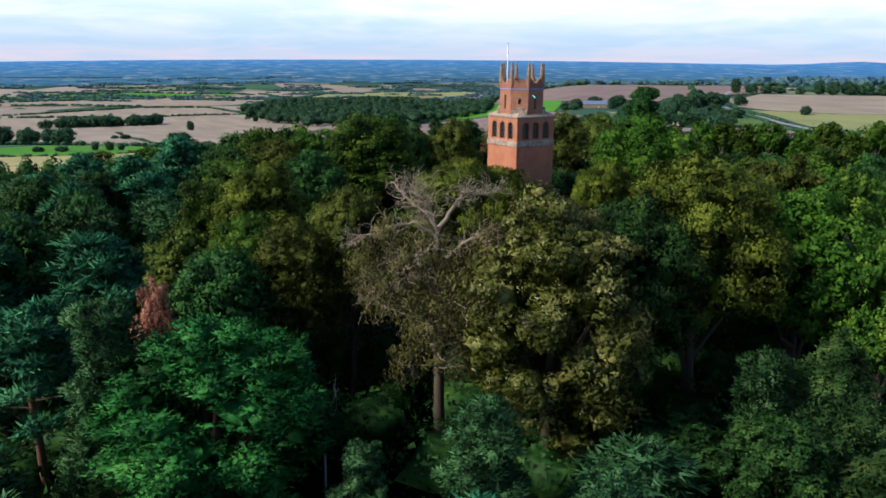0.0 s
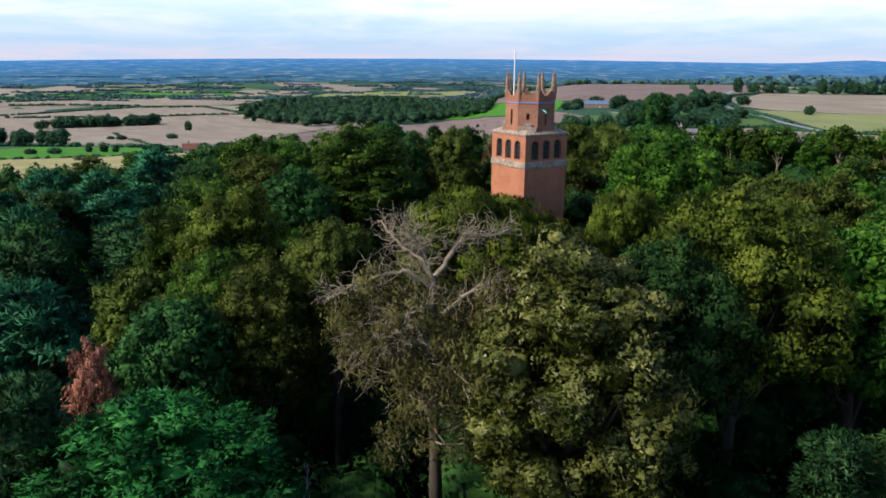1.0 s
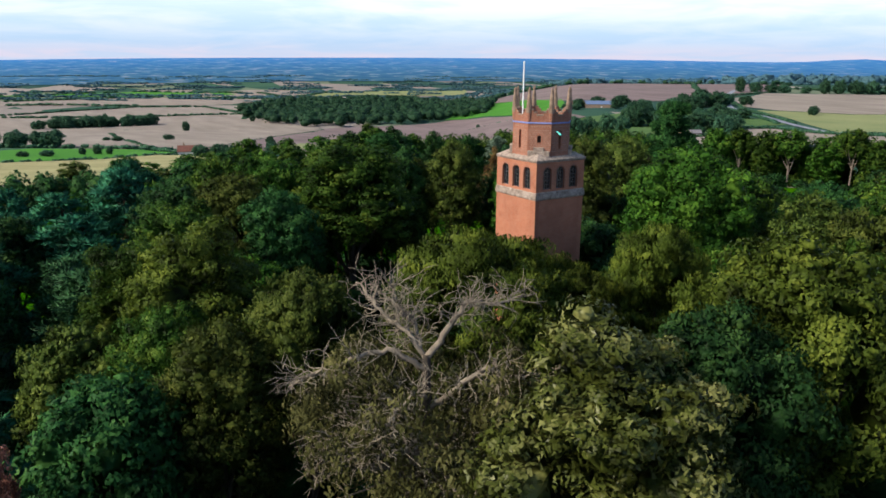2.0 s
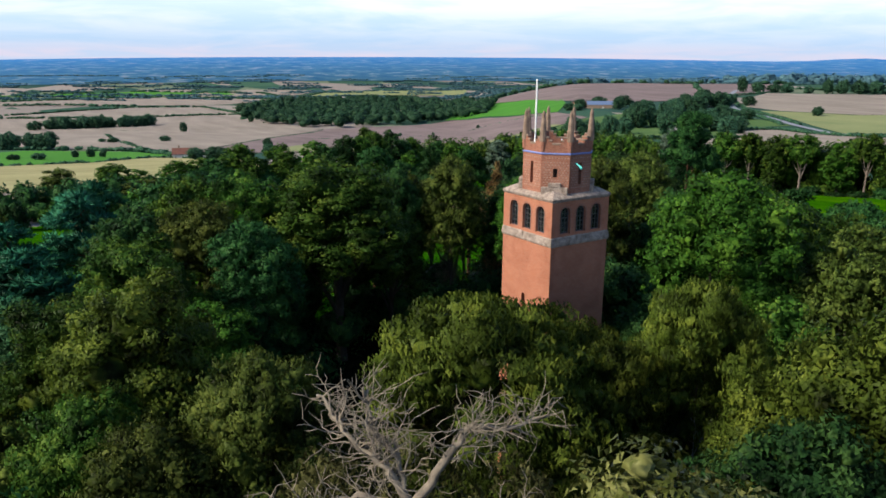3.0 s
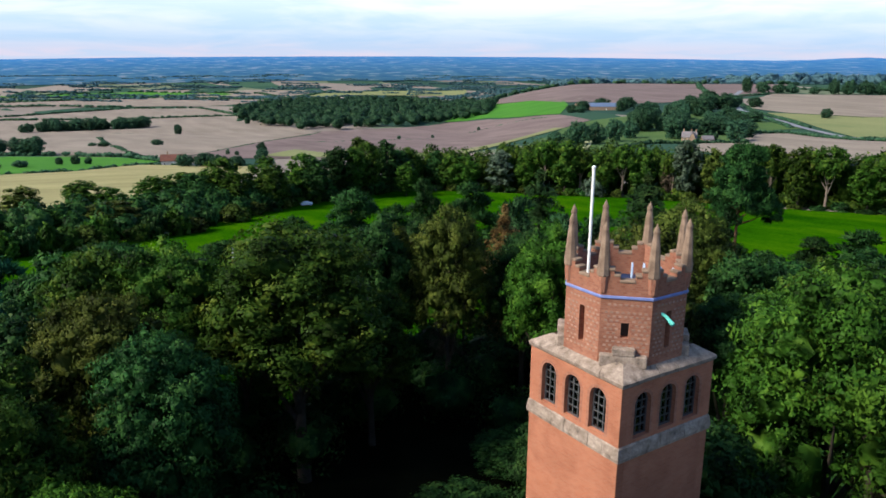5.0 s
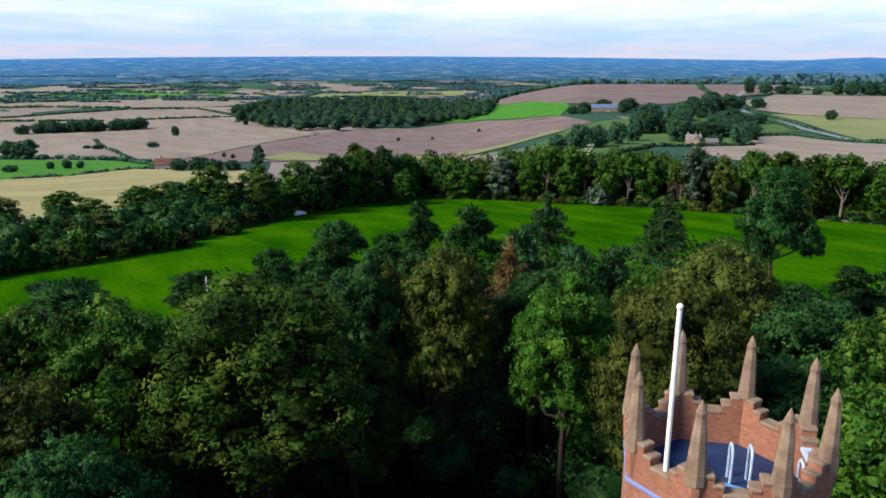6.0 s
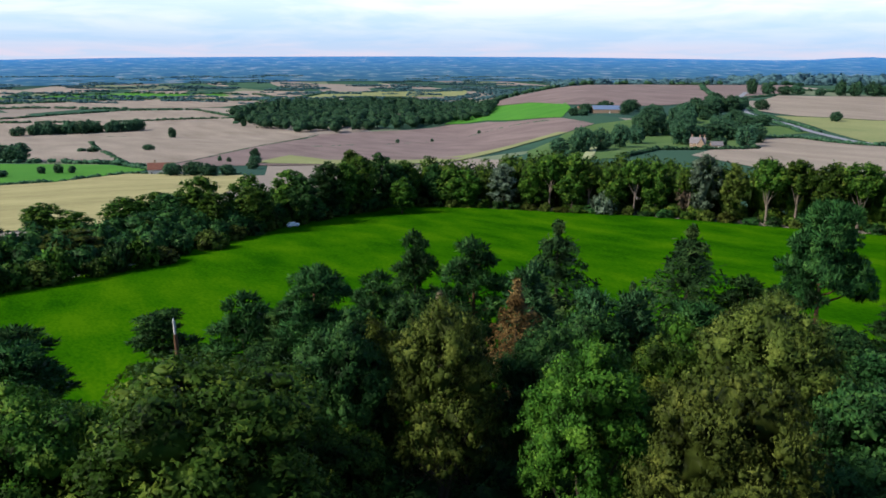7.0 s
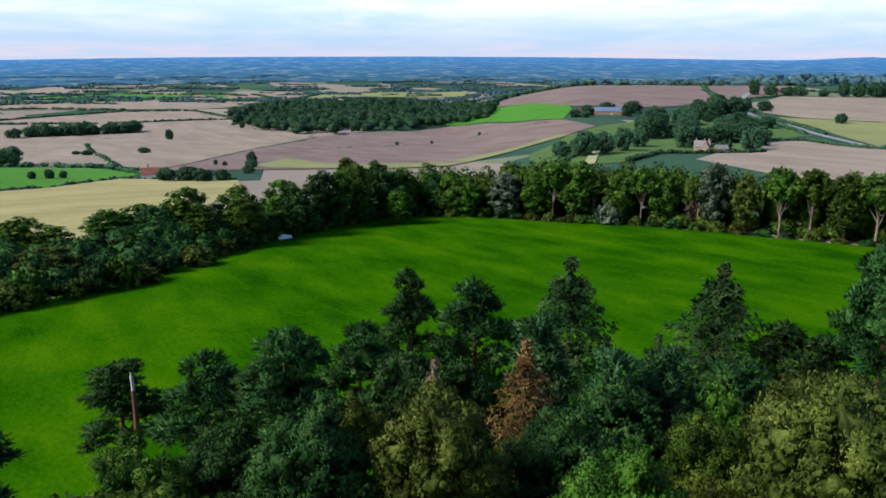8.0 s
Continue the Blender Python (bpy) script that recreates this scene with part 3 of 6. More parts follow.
def broadleaf(leaf, leaves, length, spike=0.0, lobe_count=24, spread=5.0, tall=20.0, low=0.30, droop=0.0, lobe=0.40, aspect=0.62, jag=0.2, heart=0.52, bark=None, under=1.40, name="broadleaf_tree"):
    """A broad crown of billowing clumps on a forked trunk."""
    centre = np.array([0, 0, tall * (low + 1) / 2 - 0.6])
    half = tall * (1 - low) / 2
    lobes = []
    for k in range(lobe_count):
        # even spiral over the crown, then shaken
        z = 1 - under * (k + 0.5) / lobe_count
        a = k * 2.39996 + rng.uniform(-0.4, 0.4)
        ring = math.sqrt(max(0.0, 1 - z * z))
        size = lobe * rng.uniform(0.62, 1.25)
        reach = (1 - size * 0.8) * rng.uniform(1 - jag, 1 + jag * 0.4)
        c = centre + np.array([math.cos(a) * ring * spread, math.sin(a) * ring * spread, z * half]) * reach
        lobes.append((c, np.array([spread, spread, spread * 0.85]) * size))
    core = (centre - (0, 0, half * 0.1), np.array([spread, spread, half]) * 0.8)
    crown = joined(lobed_leaves(lobes, centre, leaves, length, length * aspect, droop, spike=spike), hearts(lobes + ([core] if heart == 0.58 or heart > 0.7 else []), heart, 0.7 if heart < 0.7 else 0.3))
    crown = fitted(crown, spread, tall, tall * low)
    pieces = [tube([(0, 0, -0.5), (0.1, 0, tall * 0.2), (0.05, 0.1, tall * 0.45), (0, 0, tall * 0.7)], [0.42, 0.33, 0.24, 0.08], 7)]
    for k in range(5):
        a = k * 1.26 + rng.uniform(-0.3, 0.3)
        tip = np.array([math.cos(a) * spread * 0.6, math.sin(a) * spread * 0.6, tall * rng.uniform(0.55, 0.75)])
        pieces.append(tube([(0, 0, tall * (0.22 + 0.05 * k)), tip * (0.5, 0.5, 0.75), tip], [0.2, 0.12, 0.04], 5))
    return tree_thing(name, joined(*pieces), crown, bark or BARK, leaf)


def pine(leaf, needles, length, clumps=17, spread=4.0, tall=18.0, low=0.45, flat=0.55):
    """A pine: a bare reddish trunk, spreading limbs and tufted clumps of needles."""
    lobes, pieces = [], []
    lean = rng.uniform(-0.4, 0.4, 2)
    top = np.array([lean[0], lean[1], tall * 0.96])
    pieces.append(tube([(0, 0, -0.5), (lean[0] * 0.3, lean[1] * 0.2, tall * 0.4), (lean[0] * 0.7, lean[1], tall * 0.75), top], [0.34, 0.26, 0.16, 0.04], 7))
    for k in range(clumps):
        f = (k + 0.5) / clumps
        z = tall * (low + (0.97 - low) * f)
        reach = spread * (1.0 - 0.8 * f ** 1.7) * rng.uniform(0.45, 1.0)
        a = k * 2.39996 + rng.uniform(-0.5, 0.5)
        c = np.array([math.cos(a) * reach, math.sin(a) * reach, z + rng.uniform(-0.4, 0.4)])
        size = spread * rng.uniform(0.27, 0.45)
        lobes.append((c, np.array([size, size, size * flat])))
        root = np.array([lean[0] * f, lean[1] * f, z - reach * 0.28])
        pieces.append(tube([root, (root + c) / 2 + (0, 0, -0.1), c], [0.09, 0.06, 0.02], 4))
    crown = joined(lobed_leaves(lobes, np.array([0, 0, tall * low * 0.8]), needles, length, length * 0.24, spike=0.72), hearts(lobes, 0.36))
    return tree_thing("pine_tree", joined(*pieces), crown, PINE_BARK, leaf)


def spruce(leaf, needles, length, tall=16.0, spread=3.0, levels=15, low=0.12, thin=False, ragged=0.62):
    """A conical conifer with whorls of drooping branches."""
    pieces = [tube([(0, 0, -0.5), (0.05, 0, tall * 0.5), (0, 0, tall * 0.98)], [0.24, 0.15, 0.03], 6)]
    centres, normals, lobes = [], [], []
    per = needles // (levels * 7)
    for k in range(levels):
        f = k / (levels - 1)
        z0 = tall * (low + (0.97 - low) * f)
        for b in range(7):
            a = b * 0.8976 + k * 0.7 + rng.uniform(-0.25, 0.25)
            reach = spread * min(1.0, 3.2 * (1 - f)) ** 0.8 * rng.uniform(ragged, 1.15) + 0.15
            d = np.array([math.cos(a), math.sin(a), 0])
            s = rng.uniform(0.15, 1.0, per)[:, None]
            line = d * reach * s + np.array([0, 0, z0]) - np.array([0, 0, 1]) * reach * 0.34 * s ** 1.5
            wide = 0.46 * reach * (1.05 - s) + 0.18
            across = np.array([-d[1], d[0], 0])
            line = line + across * rng.normal(0, 0.6, (per, 1)) * wide + np.array([0, 0, 1]) * rng.normal(-0.10, 0.22, (per, 1))
            centres.append(line)
            normals.append(np.tile(d * 0.55 + np.array([0, 0, 0.8]), (per, 1)))
        if k % 2 == 0 and k < levels - 1:
            r = spread * min(1.0, 3.2 * (1 - f)) ** 0.8 * 0.42 + 0.05
            lobes.append((np.array([0, 0, z0 - 0.2]), np.array([r, r, tall / levels * 1.1])))
    quads = leaf_faces(np.concatenate(centres), np.concatenate(normals), length * 0.8, length * 0.17, 0.25)
    crown = quads if thin else joined(quads, hearts(lobes, 0.5))
    return tree_thing("conifer_tree", joined(*pieces), crown, BARK, leaf)


def branching(tall, spread, depth=4, width=0.42, forks=3, twist=0.35, start=0.4, lift=(0.35, 0.9), first=5):
    """A trunk and its bare limbs, each of which forks again and again."""
    limbs = []

    def grow(pieces, p, d, length, r, level):
        pts, q, way = [p], p.copy(), d.copy()
        steps = 5
        for _ in range(steps):
            way = unit(way + rng.normal(0, twist * 0.6, 3) + np.array([0, 0, 0.05]))
            q = q + way * length / steps
            pts.append(q.copy())
        pieces.append(tube(pts, np.linspace(r, r * 0.6, steps + 1), 6 if level < 2 else 4))
        if level < depth:
            for k in range(forks):
                a = rng.uniform(0, 2 * math.pi)
                side = unit(np.cross(way, (math.cos(a), math.sin(a), 0.3)))
                nd = unit(way * 0.7 + side * rng.uniform(0.5, 1.0) + np.array([0, 0, 0.06]))
                grow(pieces, pts[rng.integers(2, steps + 1)], nd, length * rng.uniform(0.5, 0.74), r * 0.6, level + 1)

    trunk = tube([(0, 0, -0.5), (0.1, 0.1, tall * start * 0.5), (0, 0.1, tall * start)], [width * 1.2, width, width * 0.85], 8)
    for k in range(first):
        a = k * 2 * math.pi / first + rng.uniform(-0.3, 0.3)
        d = unit(np.array([math.cos(a), math.sin(a), rng.uniform(*lift)]))
        pieces = []
        grow(pieces, np.array([0, 0.1, tall * start * rng.uniform(0.88, 1.0)]), d, spread * rng.uniform(0.5, 0.9), width * 0.36, 1)
        limbs.append(joined(*pieces))
    return trunk, limbs


# the great limbs of the dying tree: thickness, then the turns that each takes from the trunk
GREAT_LIMBS = (
    (0.24, (0, 0, 20.4), (1.3, 0.3, 22.3), (1.8, 0.6, 23.2), (3.1, 1.0, 22.9), (4.4, 1.4, 23.1)),
    (0.20, (0, 0, 20.2), (-0.8, 0.4, 21.4), (-1.5, 0.8, 21.9), (-2.4, 1.2, 22.7), (-3.4, 2.2, 23.6)),
    (0.22, (0, 0, 19.8), (-1.7, -0.2, 20.9), (-3.1, -0.5, 20.6), (-4.8, -0.8, 20.0), (-6.2, -1.0, 19.3)),
    (0.24, (0, 0, 17.4), (1.6, -0.3, 19.2), (2.8, -0.5, 20.2), (3.7, -0.6, 19.7), (5.7, -1.0, 19.8)),
    (0.16, (0, 0, 20.3), (-0.5, 0.9, 21.6), (-1.5, 1.6, 22.7), (-1.8, 2.0, 23.9)),
    (0.17, (0, 0, 18.2), (-0.6, -1.8, 19.4), (-1.4, -3.4, 18.9), (-2.4, -4.6, 18.2)),
    (0.17, (0, 0, 15.6), (2.0, 1.0, 16.8), (3.6, 1.6, 16.4), (5.0, 1.4, 15.6)),
    (0.17, (0, 0, 15.0), (-2.2, -1.0, 16.4), (-4.0, -1.4, 16.2), (-5.4, -2.0, 15.0)),
)


def dying_tree(leaf, leaves, tall=23.2, spread=6.5):
    """An old tree whose bare limbs stand out of thin olive foliage."""
    trunk = tube([(0.2, 0, -0.5), (0.1, 0.1, 8), (-0.1, 0, 15), (0, 0, 20.6)], [0.5, 0.38, 0.29, 0.18], 9)
    limbs = []
    for thick, *turns in GREAT_LIMBS:
        thick *= 0.74
        knots = np.array(turns, float)
        f = np.linspace(0, len(knots) - 1, 4 * len(knots))
        line = np.column_stack([np.interp(f, range(len(knots)), knots[:, k]) for k in range(3)])
        line[1:] += rng.normal(0, 0.06, (len(line) - 1, 3))
        pieces = [tube(line, np.linspace(thick, 0.05, len(line)), 7)]
        for k in range(46):
            i = int(rng.integers(len(line) // 5, len(line) - 1))
            p, way = line[i], unit(line[i + 1] - line[i])
            way = unit(way * 0.7 + rng.normal(0, 0.6, 3) + (0, 0, 0.15))
            run = rng.uniform(0.7, 2.1)
            twig = [p]
            for _ in range(5):
                way = unit(way + rng.normal(0, 0.36, 3))
                twig.append(twig[-1] + way * run / 5)
            pieces.append(tube(twig, np.linspace(0.036, 0.010, 6), 4))
            for q in twig[2:]:
                d = unit(way + rng.normal(0, 0.7, 3))
                pieces.append(tube([q, q + d * 0.3, q + d * 0.6 + rng.normal(0, 0.1, 3)], [0.022, 0.016, 0.008], 3))
        limbs.append(joined(*pieces))
    lobes = []
    for k in range(84):
        a = k * 2.39996
        f = (k + 0.5) / 84
        reach = spread * (0.12 + 0.85 * math.sqrt(f)) * rng.uniform(0.8, 1.05)
        c = np.array([math.cos(a) * reach, math.sin(a) * reach, rng.uniform(10.8, 19.7 - 2.2 * f)])
        lobes.append((c, np.array([1.2, 1.2, 1.9]) * rng.uniform(0.7, 1.25)))
    crown = lobed_leaves(lobes, np.array([0, 0, tall * 0.45]), leaves, 0.30, 0.11, 1.2, close=False)
    for side in range(6):
        pieces = []
        for c, r in lobes[side::6]:
            foot = np.array([0, 0, max(8.0, c[2] - rng.uniform(1.0, 3.0))])
            bend = (foot + c) / 2 + rng.normal(0, 0.35, 3)
            pieces.append(tube([foot, bend, c, c + unit(c - foot) * 0.8], [0.085, 0.06, 0.04, 0.018], 5))
            for k in range(7):
                way = unit(rng.normal(0, 1, 3) + (0, 0, 0.2))
                twig = [c + rng.normal(0, 0.25, 3)]
                for _ in range(4):
                    way = unit(way + rng.normal(0, 0.35, 3) - (0, 0, 0.16))
                    twig.append(twig[-1] + way * rng.uniform(0.28, 0.46))
                pieces.append(tube(twig, np.linspace(0.026, 0.010, 5), 3))
        limbs.append(joined(*pieces))
    return tree_thing("dying_tree", trunk, crown, DEAD_WOOD, leaf, limbs, BARK)


def bare_sapling(tall=11.0):
    trunk, limbs = branching(tall, 2.6, 4, 0.12, 2, 0.3, 0.5, (0.8, 1.6), 4)
    return tree_thing("bare_sapling", trunk, None, PALE_WOOD, None, limbs)


def shrub(leaf, leaves, length, spread=2.5, tall=3.2):
    lobes = []
    for k in range(9):
        a = k * 2.39996
        reach = spread * math.sqrt((k + 0.3) / 9) * 0.62
        size = rng.uniform(0.40, 0.55)
        c = np.array([math.cos(a) * reach, math.sin(a) * reach, tall * (0.62 - 0.22 * (k / 9)) * rng.uniform(0.85, 1.1)])
        lobes.append((c, np.array([spread * size, spread * size, tall * size * 0.85])))
    low = (np.array([0, 0, tall * 0.28]), np.array([spread * 0.85, spread * 0.85, tall * 0.4]))
    crown = joined(lobed_leaves(lobes + [low], np.array([0, 0, tall * 0.3]), leaves, length, length * 0.6), hearts(lobes + [low]))
    trunk = tube([(0, 0, -0.3), (0, 0, tall * 0.5)], [0.12, 0.06], 5)
    root = tree_thing("shrub", trunk, crown, BARK, leaf)
    return root


# each pattern is built once; every tree takes one of them, scaled and turned
PATTERNS = {}
PLANTED = {}


def pattern(key, builder):
    PATTERNS[key] = builder
    PLANTED[key] = []


def plant(key, u, v, top, spread, label, group, category="tree", turn=None):
    """Plants a tree whose crown tops out at the height top; its foot stands on the ground."""
    foot = float(ground(u, v))
    PLANTED[key].append((u, v, foot, max(top - foot, 1.0), spread, label, group, category, rng.uniform(0, 360) if turn is None else turn))


def grow_all():
    for key, rows in PLANTED.items():
        if not rows:
            continue
        proto, spread0, tall0 = PATTERNS[key]()
        for i, (u, v, foot, tall, spread, label, group, category, turn) in enumerate(rows):
            s, h = spread / spread0, tall / tall0
            m = Matrix.Translation(at(u, v, foot)) @ Matrix.Rotation(radians(turn), 4, "Z") @ Matrix.Diagonal((s, s, h, 1))
            if i < len(rows) - 1:
                ob = copy_thing(proto, m)
            else:
                ob = proto
                ob.matrix_basis = m
            tagged(ob, label, category, group)


def add_broad(kind, leaf, near=24000, **options):
    for lod, count, size in (("near", near, 0.215), ("mid", 9000, 0.34), ("far", 3200, 0.60)):
        for k in range(2 if lod == "near" else 3):
            pattern(f"{kind}_{lod}_{k}", lambda c=count, s=size, lod=lod: (broadleaf(LEAF[leaf], c, s * options.get("big", 1.0), **{"low": 0.04 if lod == "far" else 0.24, "under": 1.92 if lod == "far" else 1.40, "heart": 0.58 if lod == "far" else 0.52, "name": f"{kind}_tree", **{a: b for a, b in options.items() if a != "big"}}), 5.0, 20.0))


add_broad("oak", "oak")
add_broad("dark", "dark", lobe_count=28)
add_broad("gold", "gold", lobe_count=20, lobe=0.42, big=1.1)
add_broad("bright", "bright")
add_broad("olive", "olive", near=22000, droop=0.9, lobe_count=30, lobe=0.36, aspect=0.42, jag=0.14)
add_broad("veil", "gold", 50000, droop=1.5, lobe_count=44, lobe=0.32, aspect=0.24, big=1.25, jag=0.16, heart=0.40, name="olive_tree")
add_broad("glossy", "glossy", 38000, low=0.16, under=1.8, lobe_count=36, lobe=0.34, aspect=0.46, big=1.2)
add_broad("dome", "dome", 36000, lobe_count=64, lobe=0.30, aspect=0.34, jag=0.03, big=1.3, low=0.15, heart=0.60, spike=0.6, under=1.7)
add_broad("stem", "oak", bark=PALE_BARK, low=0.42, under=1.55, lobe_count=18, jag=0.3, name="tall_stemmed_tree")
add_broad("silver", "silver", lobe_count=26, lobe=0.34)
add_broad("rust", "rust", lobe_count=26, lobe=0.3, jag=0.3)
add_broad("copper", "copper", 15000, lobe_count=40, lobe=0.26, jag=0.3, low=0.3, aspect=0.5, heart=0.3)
for lod, count, size, clumps in (("near", 20000, 0.40, 22), ("mid", 7000, 0.60, 18), ("far", 2200, 1.0, 14)):
    for k in range(3):
        pattern(f"pine_{lod}_{k}", lambda c=count, s=size, q=clumps: (pine(LEAF["pine"], c, s, q), 4.0, 18.0))
    pattern(f"tuft_{lod}_0", lambda c=count, s=size: (pine(LEAF["soft"], int(c * 1.3), s, 30, low=0.15, flat=0.8), 4.0, 18.0))
    pattern(f"tuft_{lod}_1", lambda c=count, s=size: (pine(LEAF["soft"], int(c * 1.3), s, 36, low=0.12, flat=0.9), 4.0, 18.0))
    pattern(f"scots_{lod}_0", lambda c=count, s=size, q=clumps: (pine(LEAF["dark"], c, s, q), 4.0, 18.0))
    pattern(f"scots_{lod}_1", lambda c=count, s=size, q=clumps: (pine(LEAF["dark"], c, s, q + 4, flat=0.42), 4.0, 18.0))
    pattern(f"spruce_{lod}_0", lambda c=count, s=size: (spruce(LEAF["spruce"], int(c * 1.4), s * 0.9), 3.0, 16.0))
    pattern(f"spruce_{lod}_1", lambda c=count, s=size: (spruce(LEAF["spruce"], int(c * 1.4), s * 0.9, spread=3.0, levels=12), 3.0, 16.0))
    pattern(f"larch_{lod}_0", lambda c=count, s=size: (spruce(LEAF["rust"], c, s * 0.7, levels=17, thin=True, ragged=0.4), 3.0, 16.0))
    pattern(f"brown_{lod}_0", lambda c=count, s=size: (spruce(LEAF["brown"], c, s * 0.8, levels=17, thin=True, ragged=0.4), 3.0, 16.0))
pattern("cedar_mid_0", lambda: (pine(LEAF["dark"], 26000, 0.36, 30, low=0.70, flat=0.42), 4.0, 18.0))
pattern("dying_near_0", lambda: (dying_tree(LEAF["withered"], 27000), 6.5, 23.2))
pattern("sapling_near_0", lambda: (bare_sapling(), 3.0, 11.0))
for kind in ("oak", "dark", "bright", "olive", "silver"):
    pattern(f"shrub_{kind}", lambda k=kind: (shrub(LEAF[k], 800, 0.7), 2.5, 3.2))
for k in range(3):
    pattern(f"field_{k}", lambda: (broadleaf(LEAF["far"], 1700, 1.1, lobe_count=18, lobe=0.40, spread=9.0, tall=15.0, low=0.0, under=1.96, heart=0.6, jag=0.22, name="field_tree"), 9.0, 15.0))


def detail(u, v):
    """How near the flight line passes."""
    d = max(28.0, 1.95 * abs(u + 7), v - 6.5)
    return "near" if d < 50 else "mid" if d < 110 else "far"


WORDS = {
    "oak": "broad green oak with a dense billowing crown",
    "dark": "dark green broadleaf tree with a heavy shaded crown",
    "gold": "yellow-green leafy tree with sunlit clumped foliage",
    "bright": "bright green leafy tree with a full rounded crown",
    "olive": "olive-green tree with thin drooping foliage",
    "veil": "olive-gold tree with dense drooping foliage before the tower",
    "glossy": "large tree with glossy pale-tipped leaves",
    "dome": "dense rounded evergreen with fresh green foliage",
    "silver": "silvery grey-leaved tree at the meadow's edge",
    "copper": "small tree with dry copper-red foliage",
    "rust": "half-dead tree with rusty pinkish-grey foliage",
    "pine": "dark blue-green pine with tufted clumps of needles",
    "scots": "dark green pine with a reddish trunk and open crown",
    "tuft": "bushy young pine with soft green needles",
    "spruce": "narrow conical conifer with grey-green drooping branches",
    "brown": "dead brown conifer with dry rust-coloured needles",
    "larch": "thin half-bare larch with wispy grey-brown twigs",
    "stem": "tall green tree with a bare trunk beside the meadow",
    "cedar": "tall broad pine with layered deep green foliage",
    "dying": "dying tree with bare twisted grey limbs and thin olive leaves",
    "sapling": "slender leafless pale grey sapling",
}


def tree(kind, u, v, top, spread, group="trees of the hilltop wood", turn=None, plain=False):
    lod = "mid" if plain and detail(u, v) == "near" else detail(u, v)
    keys = [k for k in PATTERNS if k.startswith(f"{kind}_{lod}_")] or [k for k in PATTERNS if k.startswith(f"{kind}_")]
    plant(keys[int(rng.integers(len(keys)))], u, v, top, spread, WORDS[kind], group, turn=turn)


def leafy_mass(name, spots, leaf, label, category, per=36, size=2.4, heart=0.86):
    """Many tree crowns, too far or too shaded to count, joined."""
    pieces = []
    for u, v, z, tall, spread in spots:
        c = np.array(at(u, v, z + tall * 0.5))
        r = np.array([spread, spread, tall * 0.5])
        d = unit(rng.normal(0, 1, (per, 3)) + (0, 0, 0.55))
        pieces.append(leaf_faces(c + d * r * rng.uniform(0.8, 1.1, (per, 1)), d, size, size * 0.7))
        if heart:
            pieces.append(hearts([(c, r)], heart, 0.4))
    ob = part_mesh(name, array_mesh(name, *joined(*pieces)), leaf, None)
    return tagged(ob, label, category, kind="stuff")

# ---------------------------------------------------------------- ground sheets
def ring_sheet(radii, sectors, lift=0.0, dip=0.0, first=0.0, last=2 * math.pi):
    closed = last - first > 6.28
    n = sectors if closed else sectors + 1
    ang = first + (last - first) * np.arange(n) / sectors
    verts, faces = [], []
    for r in radii:
        u, v = r * np.sin(ang), r * np.cos(ang)
        z = ground(u, v) + lift - dip * (1 - smooth(95, 150, r))
        xy = np.outer(u, RIGHT) + np.outer(v, AHEAD)
        verts.append(np.column_stack([xy, z]))
    for i in range(len(radii) - 1):
        for k in range(sectors):
            q = (k + 1) % n
            faces.append((i * n + k, i * n + q, (i + 1) * n + q, (i + 1) * n + k))
    return np.concatenate(verts), np.array(faces)


def structure(name, mesh, mat, label, smooth_faces=True):
    ob = part_mesh(name, mesh, mat, None, "", smooth_faces)
    return tagged(ob, label, name.split("_")[0], kind="structure")


radii = [0.5, 6, 12, 20, 30, 38, 46, 54, 64] + [64 * 1.045 ** k for k in range(1, 98)]
radii = [r for r in radii if r < 4930] + [4940]
structure("ground", array_mesh("ground", *ring_sheet(radii, 288, 0.0, 1.6)), COUNTRY, "rolling farmland of mixed fields round the hill")


def drape(name, corners, mat, label, lift=0.3, step=40.0):
    """A sheet over the ground within the corners given in the plan."""
    bm = bmesh.new()
    bm.faces.new([bm.verts.new((u, v, 0)) for u, v in corners])
    bmesh.ops.triangulate(bm, faces=bm.faces[:])
    for _ in range(6):
        longest = [e for e in bm.edges if e.calc_length() > step]
        if not longest or len(bm.faces) > 20000:
            break
        bmesh.ops.subdivide_edges(bm, edges=longest, cuts=1, use_grid_fill=True)
        bmesh.ops.triangulate(bm, faces=[f for f in bm.faces if len(f.verts) > 3])
    for w in bm.verts:
        w.co = on_ground(w.co.x, w.co.y, lift)
    bm.normal_update()
    if sum(f.normal.z for f in bm.faces) < 0:
        bmesh.ops.reverse_faces(bm, faces=bm.faces[:])
    mesh = bpy.data.meshes.new(name)
    bm.to_mesh(mesh)
    bm.free()
    ob = part_mesh(name, mesh, mat, None, "", True)
    return tagged(ob, label, "field", kind="structure")


drape("ground_wood", [(-125, -125), (125, -125), (125, 58), (70, 72), (45, 80), (25, 84), (0, 80), (-17, 64), (-27, 48), (-44, 33), (-90, 12), (-125, 0)], WOOD_FLOOR, "leaf-littered floor of the hilltop wood, blackened for tree shade", 0.12, 14)
drape("ground_meadow", [(-150, -10), (-90, 4), (-44, 28), (-27, 42), (-17, 58), (0, 74), (25, 78), (45, 74), (70, 66), (140, 48), (200, 60), (205, 165), (150, 198), (113, 222), (88, 243), (65, 259), (37, 268), (8, 279), (-20, 290), (-41, 264), (-58, 231), (-70, 196), (-79, 166), (-89, 150), (-97, 142), (-114, 126), (-160, 98)], MEADOW, "lush green grass meadow below the wood", 0.3, 12)
